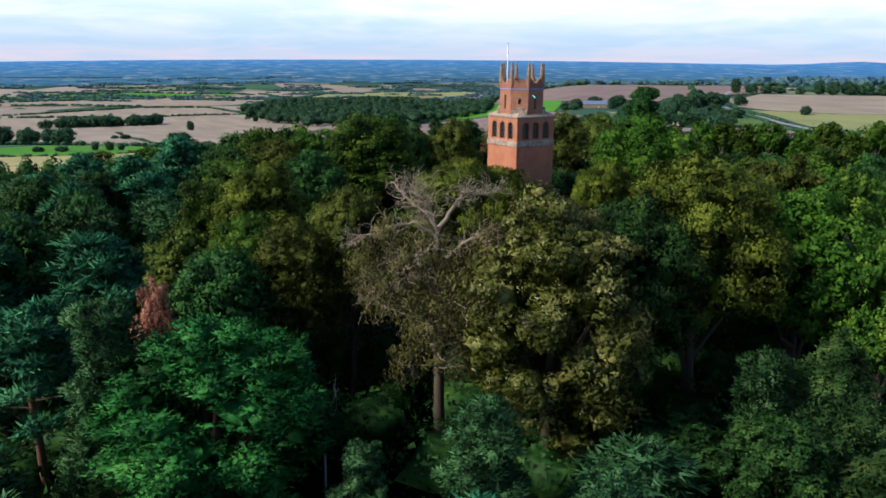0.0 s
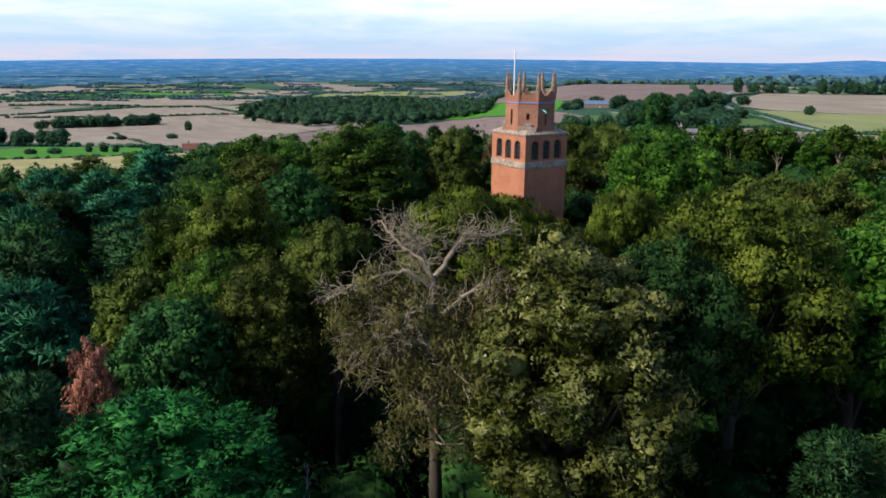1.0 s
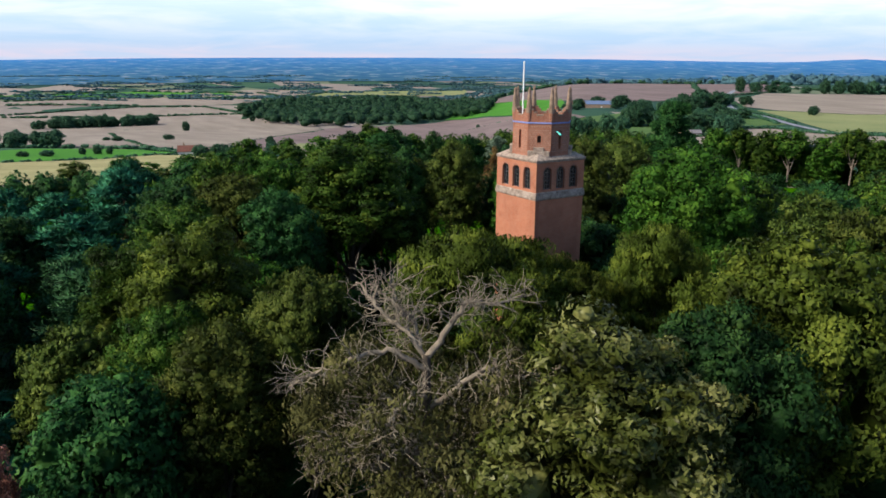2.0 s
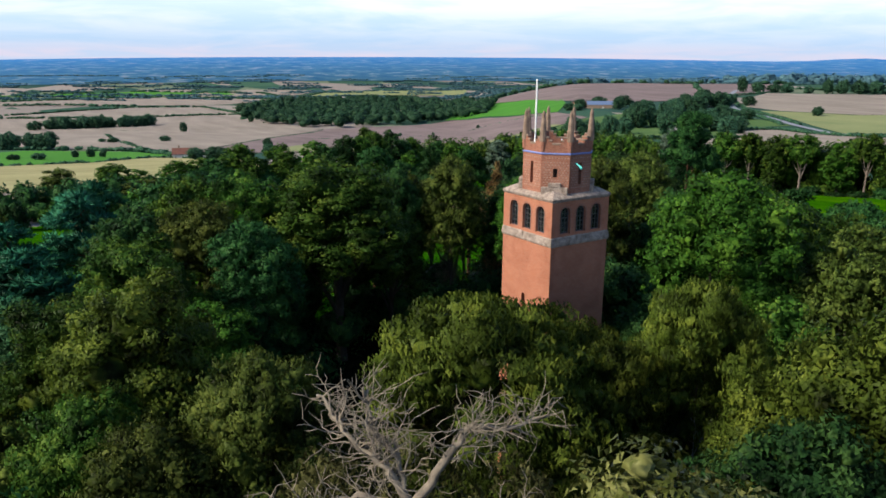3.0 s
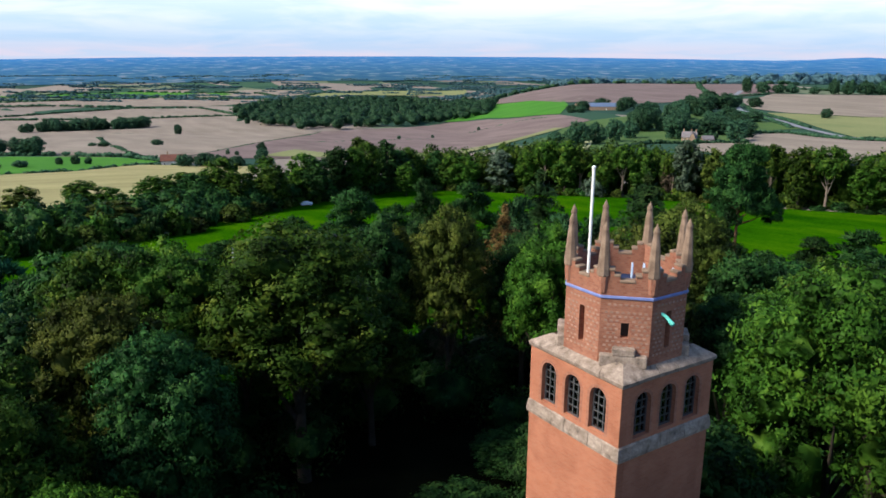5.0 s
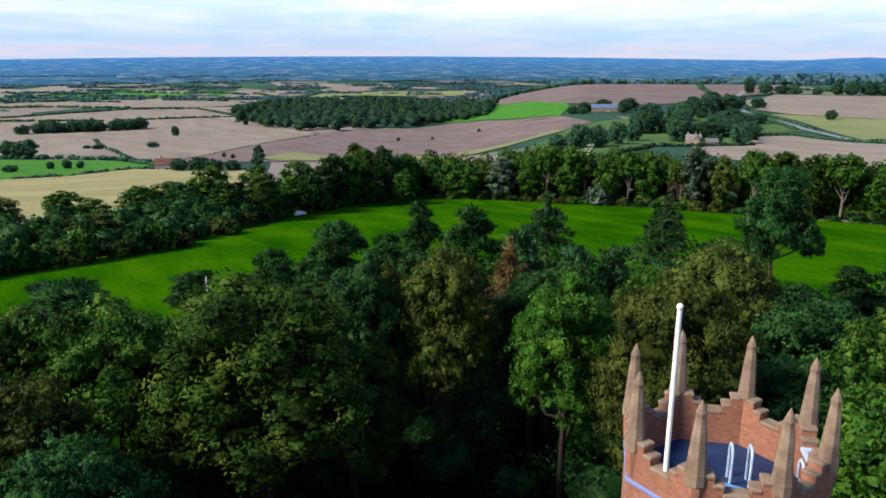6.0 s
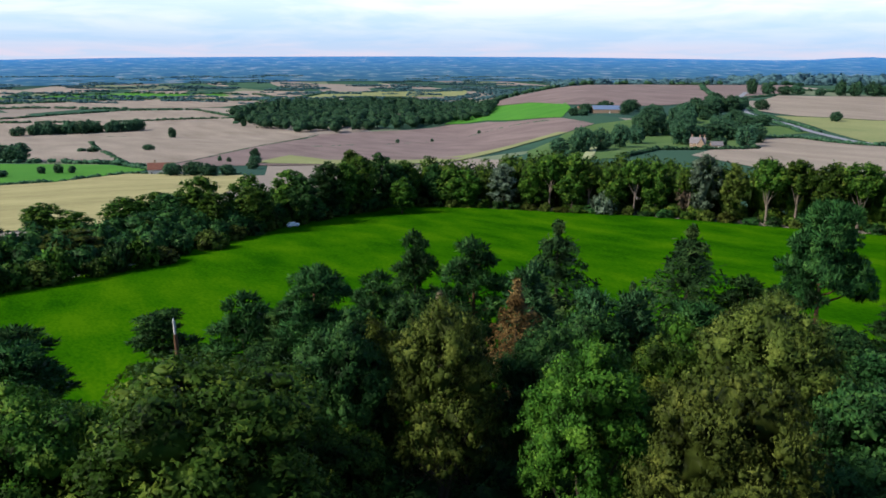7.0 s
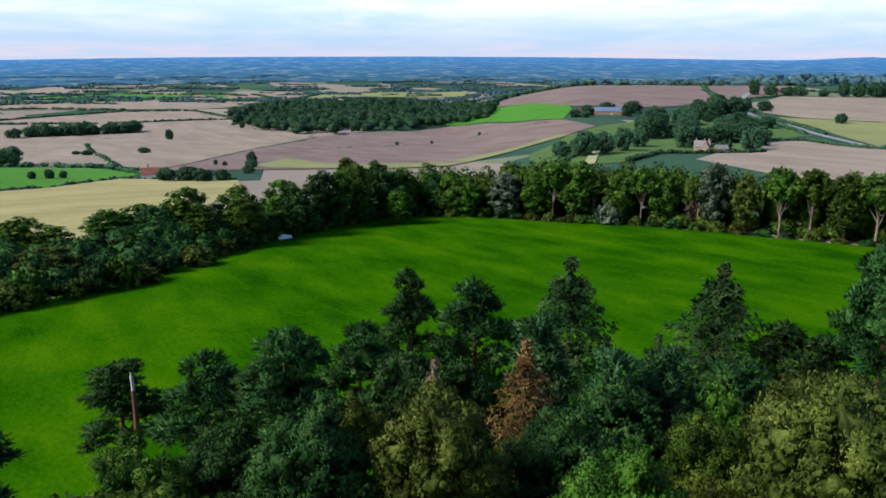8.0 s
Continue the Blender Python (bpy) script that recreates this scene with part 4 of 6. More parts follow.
drape("ground_cream_field", [(-260, 350), (-215, 395), (-204, 460), (-132, 463), (-112, 397), (-105, 320), (-112, 235), (-150, 215), (-240, 215)], CREAM_STUBBLE, "cream harvested stubble field", 0.35, 25)
drape("ground_green_field", [(-340, 548), (-253, 547), (-205, 500), (-206, 462), (-216, 398), (-262, 352), (-420, 352)], GREEN_CROP, "bright green pasture beyond the stubble", 0.4, 30)
drape("ground_tan_field", [(-800, 1200), (-640, 1500), (-510, 1540), (-366, 1333), (-300, 1180), (-187, 1062), (-203, 830), (-208, 600), (-212, 530), (-230, 540), (-262, 570), (-430, 566), (-640, 700)], STUBBLE, "wide tan stubble field on the plain", 0.6, 60)
drape("ground_ploughed_field", [(-205, 600), (-201, 820), (-180, 1045), (-60, 1120), (7, 1190), (60, 1120), (134, 893), (148, 773), (110, 715), (66, 670), (0, 590), (-60, 560), (-130, 545), (-208, 532)], PLOUGH, "brown ploughed field below the hill", 0.6, 50)
drape("ground_vivid_field", [(-6, 1205), (20, 1330), (77, 1500), (140, 1300), (176, 1130), (164, 1018), (134, 900), (60, 1150)], GREEN_CROP, "vivid green crop field between ploughland", 0.8, 50)
drape("ground_ridge_field", [(77, 1510), (110, 1590), (160, 1650), (450, 1660), (760, 1650), (640, 1420), (560, 1290), (480, 1190), (400, 1120), (300, 1030), (235, 1010), (176, 1070), (140, 1310)], PLOUGH, "brown ploughed field on the far ridge", 0.9, 60)
drape("ground_right_field", [(383, 945), (440, 1090), (534, 1238), (760, 1207), (800, 900), (640, 840), (469, 823), (400, 872)], STUBBLE, "tan stubble field beside the road", 0.7, 50)
drape("ground_pale_field", [(374, 884), (462, 822), (620, 838), (560, 640), (352, 612), (357, 706), (372, 800)], PALE_GREEN, "pale yellow-green grass ley beside the road", 0.5, 40)
drape("ground_cottage_field", [(160, 500), (190, 548), (215, 556), (266, 655), (306, 660), (330, 600), (420, 520), (330, 400), (248, 380), (180, 395)], STUBBLE, "tan stubble field behind the cottage", 0.4, 30)
drape("ground_grass_strip", [(-140, 650), (-150, 560), (-60, 552), (0, 580), (66, 668), (112, 716), (104, 730), (40, 668), (-30, 610), (-100, 600)], PALE_GREEN, "rough grass strip along the ploughland", 0.8, 40)
drape("ground_far_tan_field", [(-1150, 1500), (-760, 1900), (-420, 1850), (-480, 1620), (-640, 1560)], STUBBLE, "tan stubble field far out on the plain", 1.2, 90)
drape("ground_far_green_field", [(-1200, 1900), (-900, 2150), (-520, 2120), (-640, 1960), (-800, 1930)], GREEN_CROP, "green field far out on the plain", 1.4, 90)
drape("ground_far_ley", [(-400, 1900), (-330, 2250), (60, 2330), (60, 2050), (-230, 2080)], PALE_GREEN, "pale green fields far out on the plain", 1.5, 90)
drape("ground_far_stubble", [(-760, 1960), (-600, 2280), (-350, 2260), (-420, 1920)], STUBBLE, "tan stubble field far out on the plain", 1.5, 90)
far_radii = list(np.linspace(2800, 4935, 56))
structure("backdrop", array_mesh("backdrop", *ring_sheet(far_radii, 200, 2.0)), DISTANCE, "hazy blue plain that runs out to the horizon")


def strip(name, line, width, mat, label, lift=0.5):
    """A road or track along a line of the plan."""
    pts = np.array(line, float)
    t = np.linspace(0, len(pts) - 1, 12 * (len(pts) - 1) + 1)
    uu, vv = np.interp(t, range(len(pts)), pts[:, 0]), np.interp(t, range(len(pts)), pts[:, 1])
    for _ in range(6):
        uu[1:-1] = (uu[:-2] + 2 * uu[1:-1] + uu[2:]) / 4
        vv[1:-1] = (vv[:-2] + 2 * vv[1:-1] + vv[2:]) / 4
    du, dv = np.gradient(uu), np.gradient(vv)
    n = np.hypot(du, dv)
    verts, faces = [], []
    for k in range(len(uu)):
        for side in (-1, 1):
            verts.append(on_ground(uu[k] + side * dv[k] / n[k] * width / 2, vv[k] - side * du[k] / n[k] * width / 2, lift))
        if k:
            faces.append((2 * k - 2, 2 * k - 1, 2 * k + 1, 2 * k))
    ob = part_mesh(name, array_mesh(name, [tuple(p) for p in verts], faces), mat, None, "", True)
    return tagged(ob, label, "road", kind="structure")


drape("ground_paddock", [(60, 590), (110, 712), (152, 775), (230, 860), (320, 880), (336, 700), (262, 668), (215, 558), (150, 550), (106, 480), (50, 470)], PADDOCK, "rough green paddocks round the cottage", 0.45, 40)


strip("road", [(640, 480), (420, 545), (345, 600), (338, 706), (348, 790), (356, 906), (392, 1030), (450, 1180), (520, 1330)], 8.0, ASPHALT, "grey asphalt country road between hedges", 1.0)
strip("road_track", [(84, 470), (106, 560), (150, 650), (190, 720)], 7.0, VERGE, "pale grassy farm track", 0.9)


# ---------------------------------------------------------------- the brick tower
def panel(outline, holes, thick):
    """A flat slab with openings through it: x along it, y up, its outer face at z = 0."""
    data = bpy.data.curves.new("panel", "CURVE")
    data.dimensions, data.fill_mode, data.extrude = "2D", "BOTH", thick / 2
    for loop in (outline, *holes):
        s = data.splines.new("POLY")
        s.points.add(len(loop) - 1)
        for p, (x, y) in zip(s.points, loop):
            p.co = (x, y, 0, 1)
        s.use_cyclic_u = True
    ob = bpy.data.objects.new("panel", data)
    scene.collection.objects.link(ob)
    bpy.context.view_layer.update()
    mesh = bpy.data.meshes.new_from_object(ob.evaluated_get(bpy.context.evaluated_depsgraph_get()))
    bpy.data.objects.remove(ob)
    bpy.data.curves.remove(data)
    mesh.transform(Matrix.Translation((0, 0, -thick / 2)))
    mesh.polygons.foreach_set("use_smooth", [False] * len(mesh.polygons))
    bm = bmesh.new()
    bm.from_mesh(mesh)
    bmesh.ops.remove_doubles(bm, verts=bm.verts[:], dist=0.0005)
    bm.to_mesh(mesh)
    bm.free()
    return mesh


def arch(x, y, wide, tall, steps=10):
    """The outline of a round-headed opening."""
    r = wide / 2
    pts = [(x - r, y), (x + r, y)]
    for k in range(steps + 1):
        a = math.pi * k / steps
        pts.append((x + r * math.cos(a), y + tall - r + r * math.sin(a)))
    return pts


def oblong(x, y, wide, tall):
    return [(x - wide / 2, y), (x + wide / 2, y), (x + wide / 2, y + tall), (x - wide / 2, y + tall)]


def facing(degrees, out, z=0.0):
    """Stands a panel upright, its face looking out at the angle given."""
    a = radians(degrees)
    return Matrix.Translation((math.cos(a) * out, math.sin(a) * out, z)) @ Matrix.Rotation(a + math.pi / 2, 4, "Z") @ Matrix.Rotation(math.pi / 2, 4, "X")


def wall(name, mesh, mat, parent, m, label=""):
    ob = part_mesh(name, mesh, mat, parent, label)
    ob.matrix_basis = m
    return ob


tower = tagged(new("folly_tower"), "tall square red-brick folly tower with an octagonal crown", "tower")
HALF = 2.36
SHAFT_TOP, BELL_TOP = 22.0, 24.72
SLITS = {-90: (-0.12, 17.3), 0: (0.0, 15.75), 90: (0.3, 17.0), 180: (0.0, 16.0)}
for side in (-90, 0, 90, 180):
    trim = 0.35 if side in (0, 180) else 0.0
    x, y = SLITS[side]
    w = HALF - trim
    lower = panel([(-w, -0.6), (w, -0.6), (w, SHAFT_TOP), (-w, SHAFT_TOP)], [arch(x, y, 0.34, 1.05, 8), arch(-x, y - 6.4, 0.34, 1.05, 8)], 0.35)
    wall("wall", lower, SHAFT_BRICK, tower, facing(side, HALF), "smooth orange-red brick shaft wall")
    upper = panel([(-w, SHAFT_TOP), (w, SHAFT_TOP), (w, BELL_TOP), (-w, BELL_TOP)], [arch(c, 22.62, 0.80, 1.66) for c in (-1.28, 0, 1.28)], 0.35)
    wall("wall", upper, SHAFT_BRICK, tower, facing(side, HALF), "brick wall with three round-headed openings")


def tower_window(x, y, wide, tall, side):
    """A leaded round-headed window set back in its opening."""
    ring_out, ring_in = arch(x, y, wide, tall, 12), arch(x, y + 0.05, wide - 0.12, tall - 0.11, 12)
    window = wall("window", panel(ring_out, [ring_in], 0.07), FRAME_PAINT, tower, facing(side, HALF - 0.16), "round-headed leaded window in a dark frame")
    pane = part_mesh("pane", panel(ring_in, [], 0.012), GLASS, window)
    pane.matrix_basis = Matrix.Translation((0, 0, -0.03))
    pane.visible_shadow = False
    for off in (-0.13, 0.13):
        bm = bmesh.new()
        box(bm, (0.035, tall - 0.22, 0.03), Matrix.Translation((x + off * wide / 0.8, y + tall / 2 - 0.06, -0.02)))
        part("mullion", bm, BAR_PAINT, window)
    for k in range(4):
        bm = bmesh.new()
        box(bm, (wide - 0.12, 0.025, 0.026), Matrix.Translation((x, y + 0.36 + 0.3 * k, -0.02)))
        part("glazing_bar", bm, BAR_PAINT, window)
    # the moulded brick ring round the head
    outer, inner = arch(x, y, wide + 0.24, tall + 0.12, 12), arch(x, y, wide, tall, 12)
    hood = part_mesh("arch_ring", panel(outer, [[(a, b + 0.001) for a, b in inner]], 0.035), TOP_BRICK, window)
    hood.matrix_basis = Matrix.Translation((0, 0, 0.166))


for side in (-90, 0, 90, 180):
    for c in (-1.28, 0, 1.28):
        tower_window(c, 22.62, 0.80, 1.66, side)
    x, y = SLITS[side]
    for sx, sy in ((x, y), (-x, y - 6.4)):
        slit = wall("slit_window", panel(arch(sx, sy, 0.34, 1.05, 8), [], 0.02), SHADOW_BOARD, tower, facing(side, HALF - 0.28), "narrow dark slit window")
        for k in range(3):
            bm = bmesh.new()
            box(bm, (0.34, 0.03, 0.03), Matrix.Translation((sx, sy + 0.25 + 0.28 * k, 0.03)))
            part("bar", bm, FRAME_PAINT, slit)


def square_course(profile, mat, name, label, stones=7):
    """A moulded course of single stones, mitred round the square: profile rows of half-width and height."""
    whole = tagged(new(name), label)
    whole.parent = tower
    pieces = random.Random(len(name))
    for side in range(4):
        cuts = [-1 + 2 * k / stones + (pieces.uniform(-0.06, 0.06) if 0 < k < stones else 0) for k in range(stones + 1)]
        for f0, f1 in zip(cuts, cuts[1:]):
            f0, f1 = f0 + (0.003 if f0 > -1 else 0), f1 - (0.003 if f1 < 1 else 0)
            proud = pieces.uniform(-0.012, 0.012)
            bm = bmesh.new()
            ends = []
            for f in (f0, f1):
                ends.append([bm.verts.new((f * w, -w - proud, z)) for w, z in profile[:-1]])
            n = len(profile) - 1
            for k in range(n):
                s = (k + 1) % n
                bm.faces.new((ends[0][k], ends[0][s], ends[1][s], ends[1][k]))
            bm.faces.new(ends[0])
            bm.faces.new(ends[1][::-1])
            bmesh.ops.recalc_face_normals(bm, faces=bm.faces[:])
            stone = part("stone", bm, mat, whole)
            stone.matrix_basis = Matrix.Rotation(side * math.pi / 2, 4, "Z")
    return whole


square_course([(2.34, 21.84), (2.43, 21.90), (2.45, 22.02), (2.40, 22.40), (2.28, 22.56), (2.02, 22.56), (2.02, 21.84), (2.34, 21.84)], STONE, "string_course", "weathered sloping stone string course")
square_course([(2.34, 24.60), (2.38, 24.66), (2.42, 24.70), (2.44, 24.82), (2.38, 24.88), (1.80, 25.22), (1.80, 24.70), (2.34, 24.60)], STONE, "cornice", "stone cornice with a sloping stone roof", 5)
bm = bmesh.new()
box(bm, (4.5, 4.5, 0.12), Matrix.Translation((0, 0, 22.0)))
part("floor_deck", bm, SHADOW_BOARD, tower, "dark boarded floor behind the windows")
bm = bmesh.new()
box(bm, (0.5, 0.5, 2.7), Matrix.Translation((0.6, 0.5, 23.4)))
part("stair_post", bm, SHADOW_BOARD, tower)

# stepped blocks on the four corners of the roof
for k in range(4):
    a = 45 + 90 * k
    bm = bmesh.new()
    m = Matrix.Rotation(radians(a), 4, "Z")
    box(bm, (0.34, 1.62, 0.42), m @ Matrix.Translation((2.18, 0, 25.22)), 0.03)
    box(bm, (0.34, 0.78, 0.26), m @ Matrix.Translation((2.20, 0, 25.55)), 0.03)
    part("corner_block", bm, STONE, tower, "stepped stone corner block")

# the octagon
APOTHEM = 2.09
SIDE = 2 * APOTHEM * math.tan(radians(22.5))
h = SIDE / 2
crest = [(-h, 24.95), (h, 24.95), (h, 28.42), (0.46, 28.42), (0.46, 28.22), (0.26, 28.22), (0.26, 28.02), (-0.26, 28.02), (-0.26, 28.22), (-0.46, 28.22), (-0.46, 28.42), (-h, 28.42)]
bm = bmesh.new()
box(bm, (0.105, 0.064, 0.03))
HEADER = bpy.data.meshes.new("brick")
bm.to_mesh(HEADER)
bm.free()
for k in range(8):
    a = 45 * k - 90
    if a % 90 == 0:
        holes = [oblong(0, 25.55, 0.26, 1.35)]
    else:
        holes = [oblong(0, 26.0, 0.27, 0.55)]
    octagon = wall("octagon_wall", panel(crest, holes, 0.32), TOP_BRICK, tower, facing(a, APOTHEM), "weathered red brick octagon face")
    bm = bmesh.new()
    x0, y0 = holes[0][0]
    x1, y1 = holes[0][2]
    box(bm, (x1 - x0, y1 - y0, 0.02), Matrix.Translation(((x0 + x1) / 2, (y0 + y1) / 2, -0.26)))
    recess = part("recess", bm, SHADOW_BOARD if a % 90 else TOP_BRICK, tower)
    recess.matrix_basis = facing(a, APOTHEM)
    bm = bmesh.new()
    for xa, xb, z in ((0.44, 0.66, 28.42), (-0.66, -0.44, 28.42), (0.24, 0.47, 28.22), (-0.47, -0.24, 28.22), (-0.27, 0.27, 28.02)):
        if z < 28.1 and a in (45, 225):
            continue
        box(bm, (xb - xa, 0.10, 0.37), Matrix.Translation(((xa + xb) / 2, z + 0.01, -0.155)), 0.025)
    cope = part("coping", bm, PINNACLE_STONE, tower, "weathered stone coping of the battlement")
    cope.matrix_basis = facing(a, APOTHEM)
    if a in (45, 225):
        bm = bmesh.new()
        box(bm, (0.56, 0.10, 0.40), Matrix.Translation((0, 28.04, -0.155)), 0.02)
        sheet = part("flashing", bm, BLUE_RAIL, tower, "pale blue sheet flashing in a battlement gap")
        sheet.matrix_basis = facing(a, APOTHEM)
    bm = bmesh.new()
    box(bm, (SIDE + 0.05, 0.11, 0.06), Matrix.Translation((0, 27.46, 0.015)), 0.02)
    band = part("band", bm, BLUE_BAND, tower, "faded blue painted band")
    band.matrix_basis = facing(a, APOTHEM)
    # pale headers that stand a little proud of the face, in a diaper of dots
    spots = []
    for row in range(12):
        for col in range(8):
            x, y = -0.66 + 0.19 * col + (0.095 if row % 2 else 0), 25.40 + 0.152 * row + (0.13 if row > 10 else 0)
            if abs(x) > h - 0.09 or any(abs(x - (hx0 + hx1) / 2) < (hx1 - hx0) / 2 + 0.09 and hy0 - 0.08 < y < hy1 + 0.08 for (hx0, hy0), _, (hx1, hy1), _ in holes):
                continue
            spots.append((x, y))
    if a in (-90, -45, 0):
        for x, y in spots:
            header = part_mesh("brick", HEADER, PALE_BRICK, octagon)
            header.matrix_basis = Matrix.Translation((x, y, 0.0))
    else:
        bm = bmesh.new()
        for x, y in spots:
            box(bm, (0.105, 0.064, 0.03), Matrix.Translation((x, y, 0)))
        tagged(part("brickwork", bm, PALE_BRICK, octagon), kind="stuff")
    # pinnacle on the angle
    b = radians(a + 22.5)
    bm = bmesh.new()
    rows = ((0.19, 28.16), (0.225, 28.22), (0.225, 28.46), (0.212, 28.52), (0.20, 28.62), (0.15, 29.30), (0.105, 29.70), (0.118, 29.79), (0.07, 29.92), (0.0, 30.08))
    rings = []
    for r, z in rows:
        rings.append([bm.verts.new((r * math.cos(q * math.pi / 4 + 0.39), r * math.sin(q * math.pi / 4 + 0.39), z)) for q in range(8)] if r else [bm.verts.new((0, 0, z))])
    for lo, hi in zip(rings, rings[1:]):
        for q in range(8):
            s = (q + 1) % 8
            bm.faces.new((lo[q], lo[s], hi[s], hi[q]) if len(hi) > 1 else (lo[q], lo[s], hi[0]))
    spire = part("pinnacle", bm, PINNACLE_STONE, tower, "tapering brown stone pinnacle")
    bm = bmesh.new()
    bmesh.ops.create_cone(bm, cap_ends=True, segments=8, radius1=0.17, radius2=0.205, depth=0.56, matrix=Matrix.Translation((0, 0, 27.90)))
    part("pier", bm, TOP_BRICK, spire, "red brick pier under a pinnacle")
    reach = APOTHEM / math.cos(radians(22.5)) - 0.11
    spire.matrix_basis = Matrix.Translation((reach * math.cos(b), reach * math.sin(b), 0)) @ Matrix.Rotation(b, 4, "Z")

bm = bmesh.new()
bmesh.ops.create_circle(bm, cap_ends=True, segments=8, radius=2.05, matrix=Matrix.Translation((0, 0, 27.2)) @ Matrix.Rotation(radians(22.5), 4, "Z"))
part("roof_deck", bm, LEAD, tower, "blue-grey lead roof deck inside the battlement")
bm = bmesh.new()
box(bm, (1.05, 0.95, 0.24), Matrix.Translation((0.85, -0.65, 27.33)) @ Matrix.Rotation(0.4, 4, "Z"), 0.03)
part("hatch", bm, BLUE_SHEET, tower, "bright blue sheeted roof hatch")


def rail(points, r, mat, name, label=""):
    return part_mesh(name, array_mesh(name, *tube(points, [r] * len(points), 8)), mat, tower, label, True)


for cx, cy in ((0.05, 0.25), (1.05, 0.62)):
    for off in (0.0, 0.42):
        x, y = cx + off * 0.7, cy + off * 0.7
        rail([(x, y, 27.2), (x, y, 28.0), (x + 0.06, y - 0.06, 28.12), (x + 0.2, y - 0.2, 28.12), (x + 0.26, y - 0.26, 28.0), (x + 0.26, y - 0.26, 27.2)], 0.035, BLUE_RAIL, "ladder_rail", "pale blue tubular ladder rail")
pole = rail([(0.04, -1.94, 28.0), (0.04, -1.94, 29.6), (0.04, -1.94, 31.74)], 0.056, WHITE_PAINT, "flagpole", "white painted flagpole")
bm = bmesh.new()
bmesh.ops.create_uvsphere(bm, u_segments=10, v_segments=6, radius=0.075, matrix=Matrix.Translation((0.04, -1.94, 31.78)))
part("finial", bm, WHITE_PAINT, pole, smooth_faces=True)
spout = part_mesh("spout", array_mesh("spout", *tube([(1.95, -0.35, 26.88), (2.25, -0.36, 26.82), (2.62, -0.38, 26.62)], [0.07, 0.06, 0.085], 8)), COPPER, tower, "green copper rainwater spout", True)

# ---------------------------------------------------------------- hilltop wood
# kind, u, v, height of the top, crown radius
WOOD_FRONT = (
    ("dome", -22.0, -34.0, 14.6, 7.2), ("copper", -27.3, -28.6, 15.8, 1.9), ("tuft", -28.6, -33.5, 15.5, 3.4), ("pine", -35.0, -31.0, 14.8, 4.2),
    ("tuft", -12.6, -37.5, 8.4, 2.0), ("tuft", -5.4, -37.5, 11.3, 3.2), ("tuft", 0.6, -44.0, 10.4, 2.4), ("tuft", 13.2, -32.0, 11.8, 3.0),
    ("spruce", 18.5, -30.5, 13.4, 4.0), ("glossy", -0.4, -29.2, 21.8, 6.6), ("dark", 5.6, -24.0, 20.6, 5.6), ("dying", -8.2, -25.6, 21.4, 6.5, "trees of the hilltop wood", 56.7),
    ("olive", -20.0, -19.0, 17.8, 4.6), ("olive", -15.6, -15.6, 20.0, 4.2), ("veil", -5.2, -13.0, 21.9, 6.8), ("veil", 0.8, -9.8, 19.2, 4.4), ("sapling", -15.8, -31.0, 14.7, 2.4), ("sapling", 7.4, -9.2, 21.6, 3.4),
)
WOOD_MIDDLE = (
    ("gold", -25.0, -7.4, 20.8, 5.4), ("oak", -30.4, -3.4, 18.6, 4.6), ("gold", 12.0, -21.0, 23.2, 6.4), ("bright", 21.0, -19.0, 20.4, 5.4),
    ("veil", 7.6, -7.2, 21.0, 4.6), ("bright", 16.0, 13.0, 23.9, 6.8), ("olive", 30.0, 4.8, 20.4, 5.2), ("oak", -31.7, 10.0, 18.7, 5.4),
    ("oak", -18.4, 31.0, 22.4, 8.0), ("dark", -20.0, 40.0, 13.5, 4.4), ("olive", 8.8, 29.6, 22.9, 5.0), ("bright", 3.4, 40.0, 20.6, 4.8),
    ("olive", 17.0, 45.0, 21.6, 5.8), ("oak", -28.2, 31.0, 20.8, 5.2), ("olive", -29.5, 20.5, 20.0, 5.2), ("dark", -36.0, 20.0, 19.0, 5.0), ("pine", -44.5, 27.5, 19.4, 4.6), ("pine", -47.5, 36.0, 19.0, 4.6), ("dark", -38.6, 33.5, 19.4, 4.8), ("oak", -34.0, 29.5, 20.4, 4.8), ("dark", -23.8, 15.5, 19.2, 4.6), ("olive", -6.2, 46.0, 20.8, 4.4), ("dark", -13.6, 46.4, 19.8, 4.6), ("oak", 24.5, 22.0, 20.4, 5.4),
)
WOOD_BACK = (
    ("scots", -16.9, 54.8, 20.2, 4.2), ("brown", 0.6, 60.0, 18.4, 3.9), ("scots", -2.8, 76.0, 17.8, 4.2), ("scots", -9.2, 79.0, 17.6, 3.2),
    ("spruce", 7.2, 80.0, 19.4, 5.8), ("spruce", 22.0, 78.0, 19.4, 5.8), ("cedar", 28.4, 61.0, 25.3, 3.6), ("spruce", 13.6, 70.0, 15.0, 3.0),
    ("larch", -6.4, 56.0, 18.6, 2.8), ("tuft", 8.0, 62.0, 16.2, 3.6), ("scots", 30.0, 72.0, 13.8, 4.0), ("scots", 18.0, 63.0, 15.2, 4.0),
    ("tuft", 2.6, 68.0, 17.0, 3.6), ("scots", -37.5, 74.0, 10.2, 4.0), ("scots", -24.6, 62.0, 15.6, 4.4), ("scots", -47.0, 46.0, 13.8, 5.4),
)
